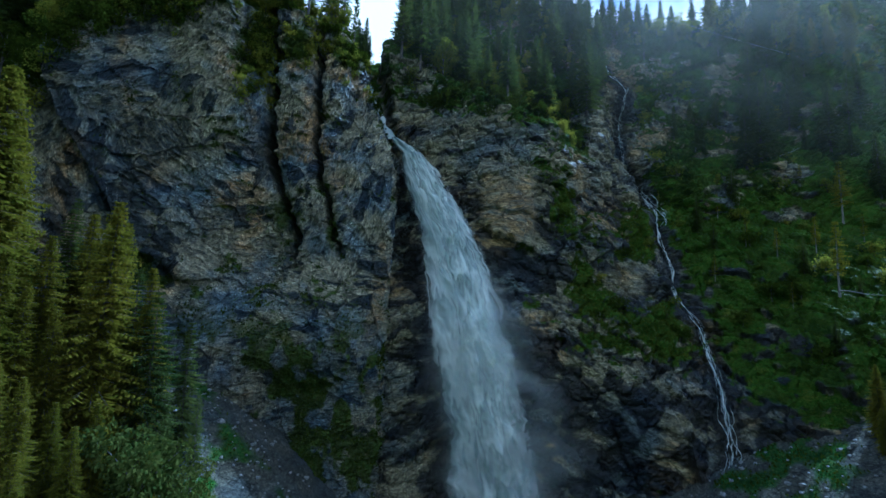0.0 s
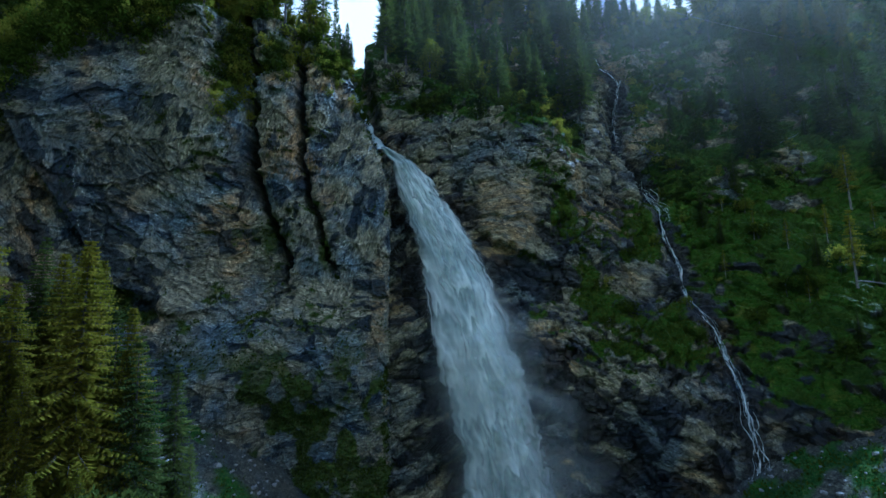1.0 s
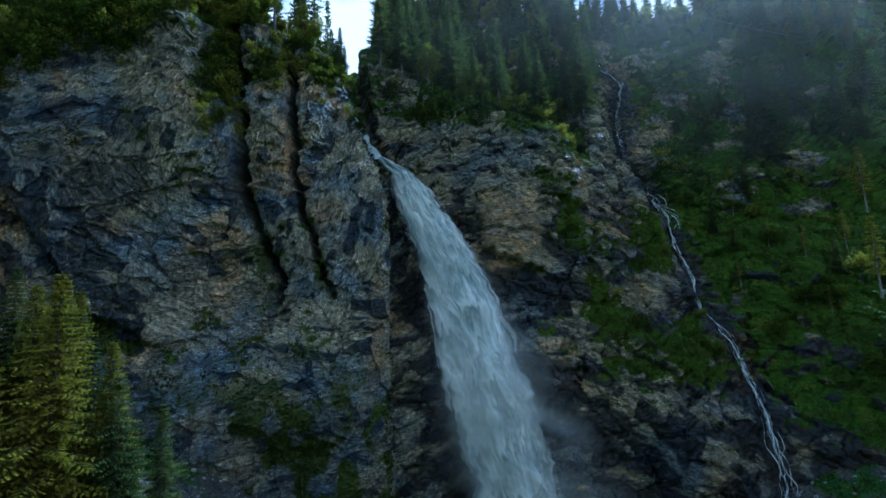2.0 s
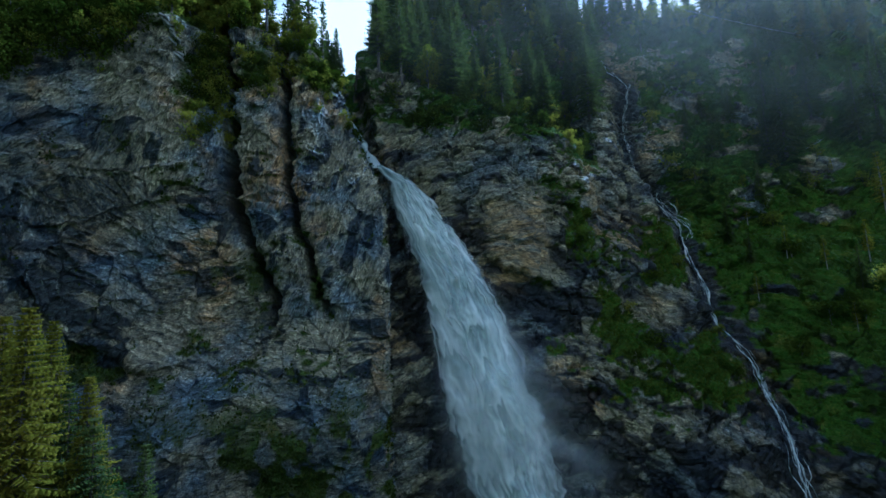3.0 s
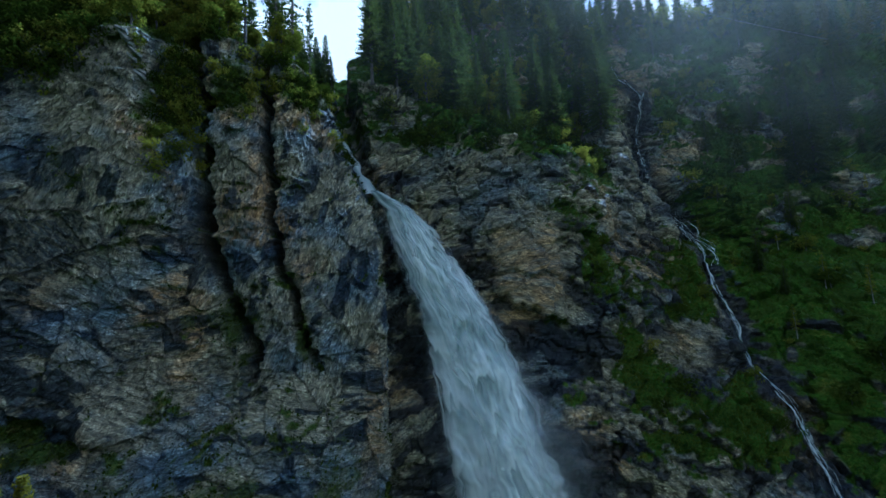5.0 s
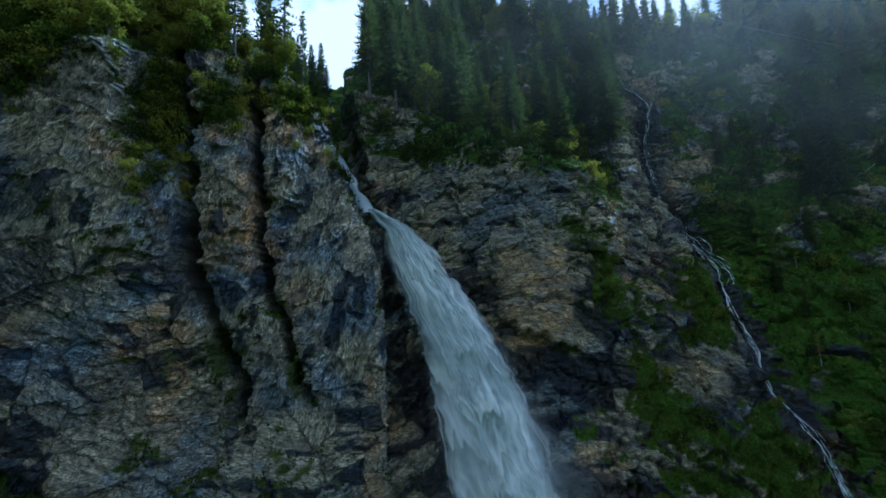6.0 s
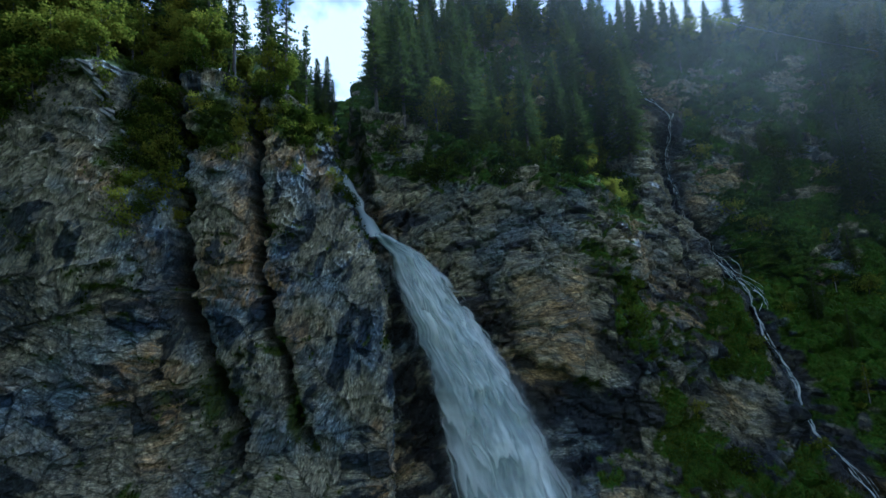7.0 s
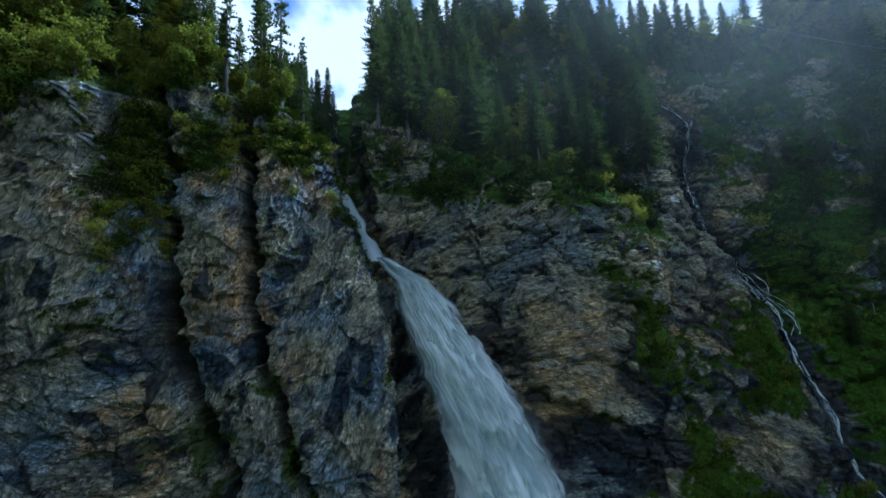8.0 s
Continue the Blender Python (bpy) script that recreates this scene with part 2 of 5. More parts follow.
    veg.attribute_name = "veg"
    vegf = node("Math")
    vegf.operation = "MULTIPLY_ADD"
    vegf.inputs[1].default_value = 0.9
    L(blades.outputs["Fac"], vegf.inputs[0])
    L(veg.outputs["Fac"], vegf.inputs[2])
    vstep = ramp(nt, [(0.55, (0, 0, 0)), (0.95, (1, 1, 1))])
    vsum = node("Math")
    vsum.operation = "MULTIPLY"
    vsum.inputs[1].default_value = 0.72
    L(vegf.outputs["Value"], vsum.inputs[0])
    L(vsum.outputs["Value"], vstep.inputs["Fac"])
    c5 = node("MixRGB")
    L(vstep.outputs["Color"], c5.inputs["Fac"])
    L(c4.outputs["Color"], c5.inputs["Color1"])
    L(green.outputs["Color"], c5.inputs["Color2"])
    rough = node("MapRange")
    rough.inputs["To Min"].default_value = 0.85
    rough.inputs["To Max"].default_value = 0.38
    L(wet_shade.outputs["Fac"], rough.inputs["Value"])
    hsum = node("MixRGB", Fac=0.45)
    L(beds.outputs["Fac"], hsum.inputs["Color1"])
    L(grain.outputs["Fac"], hsum.inputs["Color2"])
    hs2 = node("MixRGB", Fac=0.4)
    L(hsum.outputs["Color"], hs2.inputs["Color1"])
    chipsep = node("SeparateColor")
    L(chips.outputs["Color"], chipsep.inputs["Color"])
    hs1 = node("MixRGB", Fac=0.5)
    L(seam.outputs["Color"], hs1.inputs["Color1"])
    L(chipsep.outputs["Green"], hs1.inputs["Color2"])
    L(hs1.outputs["Color"], hs2.inputs["Color2"])
    bump = node("Bump", Strength=1.0, Distance=0.6)
    L(hs2.outputs["Color"], bump.inputs["Height"])
    bsdf = node("BsdfPrincipled")
    gloss = node("MapRange")
    gloss.inputs["To Min"].default_value = 0.22
    gloss.inputs["To Max"].default_value = 0.02
    L(vstep.outputs["Color"], gloss.inputs["Value"])
    L(gloss.outputs["Result"], bsdf.inputs["Specular IOR Level"])
    L(c5.outputs["Color"], bsdf.inputs["Base Color"])
    L(rough.outputs["Result"], bsdf.inputs["Roughness"])
    L(bump.outputs["Normal"], bsdf.inputs["Normal"])
    L(bsdf.outputs["BSDF"], out.inputs["Surface"])
    return m


def leaf_material(name, low, high, through_light):
    m, nt, node, out = material(name)
    L = nt.links.new
    info, geo = node("ObjectInfo"), node("NewGeometry")
    mixr = node("MixRGB", Fac=0.35)
    L(geo.outputs["Random Per Island"], mixr.inputs["Color1"])
    L(info.outputs["Random"], mixr.inputs["Color2"])
    drift = node("TexNoise", Scale=0.14, Detail=4.0, Roughness=0.6)
    L(geo.outputs["Position"], drift.inputs["Vector"])
    spread_out = node("MapRange")
    spread_out.inputs["From Min"].default_value = 0.32
    spread_out.inputs["From Max"].default_value = 0.68
    L(drift.outputs["Fac"], spread_out.inputs["Value"])
    mix2 = node("MixRGB", Fac=0.4)
    L(mixr.outputs["Color"], mix2.inputs["Color1"])
    L(spread_out.outputs["Result"], mix2.inputs["Color2"])
    r = ramp(nt, [(0.1, low), (0.9, high)])
    L(mix2.outputs["Color"], r.inputs["Fac"])
    diff, tr, mx = node("BsdfDiffuse"), node("BsdfTranslucent"), node("MixShader", Fac=through_light)
    warm = node("MixRGB", Fac=0.5, Color2=(1.0, 0.95, 0.25, 1))
    warm.blend_type = "MULTIPLY"
    L(r.outputs["Color"], diff.inputs["Color"])
    L(r.outputs["Color"], warm.inputs["Color1"])
    L(warm.outputs["Color"], tr.inputs["Color"])
    L(diff.outputs["BSDF"], mx.inputs[1])
    L(tr.outputs["BSDF"], mx.inputs[2])
    L(mx.outputs["Shader"], out.inputs["Surface"])
    return m


def bark_material(name, low, high):
    m, nt, node, out = material(name)
    L = nt.links.new
    pos = node("TexCoord")
    mp = node("Mapping")
    mp.inputs["Scale"].default_value = (6, 6, 1.2)
    L(pos.outputs["Object"], mp.inputs["Vector"])
    n = node("TexNoise", Scale=1.6, Detail=6.0)
    L(mp.outputs["Vector"], n.inputs["Vector"])
    r = ramp(nt, [(0.35, low), (0.65, high)])
    L(n.outputs["Fac"], r.inputs["Fac"])
    bump = node("Bump", Strength=0.8, Distance=0.06)
    L(n.outputs["Fac"], bump.inputs["Height"])
    b = node("BsdfPrincipled", Roughness=0.9)
    L(r.outputs["Color"], b.inputs["Base Color"])
    L(bump.outputs["Normal"], b.inputs["Normal"])
    L(b.outputs["BSDF"], out.inputs["Surface"])
    return m


def water_material(name, cover, soft, scale):
    """White falling water: dense in the middle, thin between the tongues, torn open at the rim (attributes edge and head)."""
    m, nt, node, out = material(name)
    L = nt.links.new
    st = node("Attribute")
    st.attribute_name = "flow"
    mp = node("Mapping")
    mp.inputs["Scale"].default_value = scale
    L(st.outputs["Vector"], mp.inputs["Vector"])
    n = node("TexNoise", Scale=1.0, Detail=8.0, Roughness=0.62, Distortion=1.2)
    L(mp.outputs["Vector"], n.inputs["Vector"])
    surge = node("Mapping")
    surge.inputs["Scale"].default_value = (scale[0] * 0.3, scale[1] * 0.7, 1.0)
    L(st.outputs["Vector"], surge.inputs["Vector"])
    pulse = node("TexNoise", Scale=1.0, Detail=5.0, Roughness=0.55, Distortion=1.0)
    L(surge.outputs["Vector"], pulse.inputs["Vector"])
    blend = node("MixRGB", Fac=0.62)
    L(n.outputs["Fac"], blend.inputs["Color1"])
    L(pulse.outputs["Fac"], blend.inputs["Color2"])
    head = node("Attribute")
    head.attribute_name = "head"
    lift = node("Math")
    lift.operation = "MULTIPLY_ADD"
    lift.inputs[1].default_value = 0.2
    L(head.outputs["Fac"], lift.inputs[0])
    L(blend.outputs["Color"], lift.inputs[2])
    edge = node("Attribute")
    edge.attribute_name = "edge"
    add = node("Math")
    add.operation = "MULTIPLY_ADD"
    add.inputs[1].default_value = cover
    L(edge.outputs["Fac"], add.inputs[0])
    L(lift.outputs["Value"], add.inputs[2])
    hole = node("MapRange")
    hole.interpolation_type = "SMOOTHSTEP"
    hole.inputs["From Min"].default_value = 0.66
    hole.inputs["From Max"].default_value = 0.66 + soft
    L(add.outputs["Value"], hole.inputs["Value"])
    tint = ramp(nt, [(0.42, (0.34, 0.40, 0.39)), (0.55, (0.66, 0.71, 0.67)), (0.70, (0.97, 0.98, 0.93))])
    L(lift.outputs["Value"], tint.inputs["Fac"])
    bump = node("Bump", Strength=0.25, Distance=0.2)
    L(blend.outputs["Color"], bump.inputs["Height"])
    d, t, mx = node("BsdfDiffuse"), node("BsdfTranslucent"), node("MixShader", Fac=0.5)
    for s in (d, t):
        L(tint.outputs["Color"], s.inputs["Color"])
        L(bump.outputs["Normal"], s.inputs["Normal"])
    L(d.outputs["BSDF"], mx.inputs[1])
    L(t.outputs["BSDF"], mx.inputs[2])
    clear, fin = node("BsdfTransparent"), node("MixShader")
    L(hole.outputs["Result"], fin.inputs["Fac"])
    L(clear.outputs["BSDF"], fin.inputs[1])
    L(mx.outputs["Shader"], fin.inputs[2])
    L(fin.outputs["Shader"], out.inputs["Surface"])
    return m


# serves the fall's spray and the veils that imitate sun haze
def mist_haze_material(name, density, scale=(0.16, 0.09, 1.0), low=0.36):
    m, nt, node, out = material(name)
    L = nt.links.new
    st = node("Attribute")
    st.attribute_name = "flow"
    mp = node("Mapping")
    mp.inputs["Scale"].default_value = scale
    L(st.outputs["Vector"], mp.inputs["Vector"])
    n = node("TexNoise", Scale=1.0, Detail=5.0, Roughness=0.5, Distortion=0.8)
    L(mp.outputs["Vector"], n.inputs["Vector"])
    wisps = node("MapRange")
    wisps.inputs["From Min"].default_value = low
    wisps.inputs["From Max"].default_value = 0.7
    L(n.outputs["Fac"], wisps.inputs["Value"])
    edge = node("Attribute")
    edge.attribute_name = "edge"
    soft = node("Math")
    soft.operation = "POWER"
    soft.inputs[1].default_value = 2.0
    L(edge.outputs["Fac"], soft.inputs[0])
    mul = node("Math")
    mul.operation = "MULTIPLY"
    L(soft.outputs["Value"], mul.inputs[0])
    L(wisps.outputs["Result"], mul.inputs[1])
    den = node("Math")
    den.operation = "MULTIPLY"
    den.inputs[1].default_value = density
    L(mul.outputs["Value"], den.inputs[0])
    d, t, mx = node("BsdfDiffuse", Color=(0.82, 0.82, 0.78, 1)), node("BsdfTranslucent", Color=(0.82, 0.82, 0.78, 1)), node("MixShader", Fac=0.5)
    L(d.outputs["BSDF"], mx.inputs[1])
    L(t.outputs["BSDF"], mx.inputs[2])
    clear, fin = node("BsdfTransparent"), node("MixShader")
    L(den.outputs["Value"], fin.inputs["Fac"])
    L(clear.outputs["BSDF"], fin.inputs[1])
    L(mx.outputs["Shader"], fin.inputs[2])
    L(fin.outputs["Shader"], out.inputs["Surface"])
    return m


def plain_material(name, low, high, scale=2.0, rough=0.85):
    m, nt, node, out = material(name)
    L = nt.links.new
    pos = node("NewGeometry")
    n = node("TexNoise", Scale=scale, Detail=6.0, Roughness=0.65)
    L(pos.outputs["Position"], n.inputs["Vector"])
    r = ramp(nt, [(0.35, low), (0.65, high)])
    L(n.outputs["Fac"], r.inputs["Fac"])
    bump = node("Bump", Strength=0.6, Distance=0.1)
    L(n.outputs["Fac"], bump.inputs["Height"])
    b = node("BsdfPrincipled", Roughness=rough)
    L(r.outputs["Color"], b.inputs["Base Color"])
    L(bump.outputs["Normal"], b.inputs["Normal"])
    L(b.outputs["BSDF"], out.inputs["Surface"])
    return m


ROCK_WEST = rock_material("west_rock", (0.135, 0.162, 0.185), (0.25, 0.222, 0.14), (0.34, 0.215, 0.08), (0.024, 0.033, 0.055), (0.06, 0.072, 0.02), (0.13, 0.11, 0.035), 57)
ROCK_EAST = rock_material("east_rock", (0.115, 0.125, 0.12), (0.23, 0.20, 0.115), (0.33, 0.225, 0.085), (0.03, 0.032, 0.045), (0.044, 0.068, 0.006), (0.112, 0.106, 0.016), -24)
GROUND = rock_material("bank_ground", (0.06, 0.068, 0.068), (0.09, 0.085, 0.06), (0.11, 0.09, 0.05), (0.05, 0.05, 0.055), (0.045, 0.085, 0.018), (0.13, 0.13, 0.04), 0)
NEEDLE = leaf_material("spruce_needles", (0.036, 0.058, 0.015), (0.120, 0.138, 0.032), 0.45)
# NEEDLE_LIT: larch green, also spruce needles with sunlight put into the colour
NEEDLE_LIT = leaf_material("larch_and_sunlit_needles", (0.085, 0.098, 0.007), (0.26, 0.225, 0.016), 0.45)
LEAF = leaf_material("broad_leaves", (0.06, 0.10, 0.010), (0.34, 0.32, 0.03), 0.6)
# LEAF_DARK: herb green, also used for leaves with shade put into the colour
LEAF_DARK = leaf_material("herb_and_shaded_leaves", (0.022, 0.038, 0.003), (0.080, 0.095, 0.009), 0.35)
LEAF_OLIVE = leaf_material("moss_leaves", (0.034, 0.044, 0.003), (0.12, 0.122, 0.011), 0.3)
LEAF_BLUE = leaf_material("willow_leaves", (0.045, 0.07, 0.014), (0.14, 0.15, 0.03), 0.4)
BARK = bark_material("spruce_bark", (0.045, 0.036, 0.028), (0.13, 0.112, 0.095))
PALE_BARK = bark_material("pale_bark", (0.1, 0.09, 0.08), (0.24, 0.22, 0.19))
WATER_CORE = water_material("falling_water", 0.85, 0.6, (0.55, 0.06, 1.0))
WATER_VEIL = water_material("water_veil", 0.30, 0.4, (0.7, 0.10, 1.0))
WATER_THIN = water_material("cascade_water", 0.28, 0.4, (2.2, 0.4, 1.0))
MIST = mist_haze_material("mist", 0.36)
# HAZE: sun haze and glare imitated by faint pale sheets
HAZE = mist_haze_material("sun_haze", 0.18, (0.022, 0.03, 1.0), 0.25)
WATER_FAINT = water_material("faint_cascade_water", 0.30, 0.8, (2.0, 0.4, 1.0))
STONE = plain_material("loose_stone", (0.14, 0.14, 0.14), (0.32, 0.31, 0.29), 3.0)

# ---- the western cliff: a wall on a plan line, with upland behind its rim ----
WEST_PLAN = [(-150, 40), (-100, 60), (-80, 69), (-67, 76), (-55, 86.5), (-48, 89), (-44, 92), (-38, 96.5), (-30, 97.5), (-20, 98.7),
             (-14, 99.6), (-12.6, 102), (-13, 107), (-15, 113), (-20, 122), (-27, 134), (-38, 155), (-52, 185), (-66, 230)]
CRACKS = [  # heights, places along x, depth, half width
    ((38, 55, 60, 68, 76, 88, 108), (-32.5, -33, -34.6, -37.9, -40.1, -40.2, -41.3), 6.5, 0.75, 52),
    ((45, 53, 66, 77, 97, 108), (-22.5, -23.6, -27.8, -30.2, -31.4, -32.2), 5.5, 0.65, 54),
]
ARC_X = (-76, -70, -66, -62, -58, -52, -44, -36)
ARC_Z = (90, 72, 64, 55, 49, 45.5, 44, 44)


def west_rim(s, plan):
    x, y = plan[:, 0], plan[:, 1]
    front = np.interp(x, (-150, -100, -80, -75, -70, -66, -62, -55, -49, -44, -41, -32, -25, -12), (35, 52, 72, 79, 86, 91, 96.5, 101, 103.5, 105, 107.5, 107.5, 105, 103))
    back = np.interp(y, (98, 106, 120, 134, 155, 185, 230), (103, 104, 108, 118, 134, 150, 172))
    return np.where(y > 101, np.maximum(back, 100), front)


def west_dip(x, z):
    """The beds' dip in degrees: steep on the pillars, folded round the bowl, flat at the foot."""
    bowl = np.degrees(np.arctan2(1.3 * (x + 44), 80 - z))
    upper = np.interp(x, (-70, -52, -40, -12), (20, 52, 70, 62))
    w = smooth(-36, -42, x) * smooth(82, 68, z)
    return np.where(w > 0.5, bowl, np.where(z < 50, -6 + 0 * x, upper))


def build_west():
    plan, s = rolled(WEST_PLAN, 620)
    # finer steps where the wall is near
    dens = np.where((plan[:, 0] > -72) & (plan[:, 1] < 128), 1.0, 0.28)
    cum = np.cumsum(dens)
    want = np.linspace(cum[0], cum[-1], 560)
    plan = np.stack([np.interp(want, cum, plan[:, j]) for j in (0, 1)], 1)
    rim = west_rim(s, plan)
    rows_wall, rows_top = 400, 70
    nc = len(plan)
    foot = -6.0
    p = np.zeros((rows_wall + rows_top, nc, 3))
    f = np.linspace(0, 1, rows_wall)[:, None]
    z = foot + f * (rim[None, :] - foot)
    x = np.repeat(plan[None, :, 0], rows_wall, 0)
    y = np.repeat(plan[None, :, 1], rows_wall, 0)
    side = smooth(-40, -14, x)
    y = y + side * 0.16 * np.clip(z - 62, 0, 60) * smooth(118, 100, plan[None, :, 1])
    x = x - smooth(-27, -14, x) * 0.36 * np.clip(z - 73, 0, 60) * smooth(150, 115, plan[None, :, 1])
    face = smooth(102, 100, plan[None, :, 1])
    y = y - 5 * smooth(52, 32, z) * smooth(-14, -20, x) * face * (1 - 0.8 * smooth(30, 22, z) * smooth(-38, -33, x))
    # pillars between the cracks and the bulging nose
    push = np.zeros_like(y)
    still = np.zeros_like(y)
    for hz, hx, depth, half, low in CRACKS:
        line = np.stack((z.ravel() * 0.25, x.ravel() * 0 + depth, z.ravel() * 0), 1)
        cx = np.interp(z, hz, hx) + (0.7 * value_noise(line, 3) + 0.45 * value_noise(line * 3.7, 4) + 0.3 * value_noise(line * 9, 6)).reshape(z.shape)
        w = half * (1 + 0.5 * smooth(70, 105, z)) * (1 + 0.5 * value_noise(line * 2.6 + 7, 8)).reshape(z.shape)
        d = np.abs(x - cx) / w
        on = smooth(low - 6, low + 4, z) * face
        still = np.maximum(still, on * smooth(3.0, 1.2, d))
        push += on * (depth * smooth(1.25, 0.75, d) + 1.0 * np.exp(-d ** 2 * 0.3) - 1.0 * np.exp(-((d - 4.5) / 2.2) ** 2))
    push += 3.5 * face * np.exp(-((x + 33.8) / 1.6) ** 2 - ((z - 56.5) / 2.6) ** 2 + 0.12 * (x + 33.8) * (z - 56.5))
    arc = np.interp(x, ARC_X, ARC_Z)
    below = smooth(1.0, -1.6, z - arc + 1.2 * value_noise(np.stack((x.ravel() * 0.3, z.ravel() * 0, z.ravel() * 0), 1), 5).reshape(z.shape))
    push += face * below * smooth(-32, -50, x) * (1.0 + 3.2 * smooth(-46, -58, x)) * smooth(20, 40, z)
    push += 3.2 * face * smooth(-46.6, -45.6, x) * smooth(-39.5, -43.5, x) * smooth(84, 92, z)
    # the overhung bowl below the arete
    push += 3.6 * face * np.exp(-((x + 49) / 11) ** 2 - ((z - 57) / 13) ** 2)
    push -= 3.2 * face * np.exp(-((x + 50) / 8) ** 2) * smooth(70, 84, z)
    y = y + push
    p[:rows_wall, :, 0], p[:rows_wall, :, 1], p[:rows_wall, :, 2] = x, y, z
    # upland
    v = np.linspace(0, 1, rows_top + 1)[1:, None] ** 1.5 * 130
    ux, uy = -0.62, 0.78
    p[rows_wall:, :, 0] = x[-1] + ux * v
    p[rows_wall:, :, 1] = y[-1] + uy * v
    steep = np.interp(plan[None, :, 0], (-75, -48, -34, -20), (1.0, 0.95, 0.55, 0.42))
    rise = steep * np.minimum(v, 50) + 0.3 * np.clip(v - 50, 0, 200)
    p[rows_wall:, :, 2] = rim[None, :] + rise
    # relief
    n = grid_normals(p)
    n = blurred(n, 6)
    n[:rows_wall] *= -np.sign(n[:rows_wall, :, 1:2] * 0 + 1)
    q = p.reshape(-1, 3)
    warp = np.stack([fbm(q / 9, 3, 40 + j) for j in range(3)], 1)
    bed, own, joint = bedded(q, west_dip, 15, (7.5, 9.0, 8.5), 500)
    rx, rz = bed[:, 0], bed[:, 2]
    big, e1 = facets(np.stack((q[:, 0] / 6.5, q[:, 1] / 9.0, q[:, 2] / 11.0), 1) + warp * 0.2, 10)
    mid, e2 = facets(np.stack((rx / 5.0, q[:, 1] / 5.0, rz / 2.7), 1) + warp * 0.14, 20)
    small, e3 = facets(np.stack((rx / 2.4, q[:, 1] / 2.2, rz / 1.15), 1) + warp * 0.2, 30)
    tiny = fbm(q / 1.3, 3, 60)
    relief = 0.42 * big + 0.35 * (own - 0.5) - 0.25 * np.exp(-(joint / 0.03) ** 2) + 0.3 * mid + 0.22 * small + 0.12 * tiny + 0.5 * fbm(q / 22, 2, 70)
    relief -= 0.3 * np.exp(-(e1 / 0.04) ** 2) + 0.22 * np.exp(-(e2 / 0.07) ** 2) + 0.1 * np.exp(-(e3 / 0.1) ** 2)
    for angle, long, short, k, deep in ((57, 9.0, 1.7, 72, 0.2), (84, 8.0, 2.4, 75, 0.3), (12, 8.0, 2.6, 78, 0.2)):
        relief -= deep * grooves(q[:, 0], q[:, 1], q[:, 2], angle, long, short, k)
    relief = relief.reshape(p.shape[:2])
    calm = np.ones_like(relief)
    calm[rows_wall:] = 0.35
    calm[:rows_wall] -= 0.8 * still
    out = p - n * relief[:, :, None] * calm[:, :, None] * -1.0
    return out, plan, rows_wall, bed


west, west_plan, WEST_ROWS, WEST_BED = build_west()


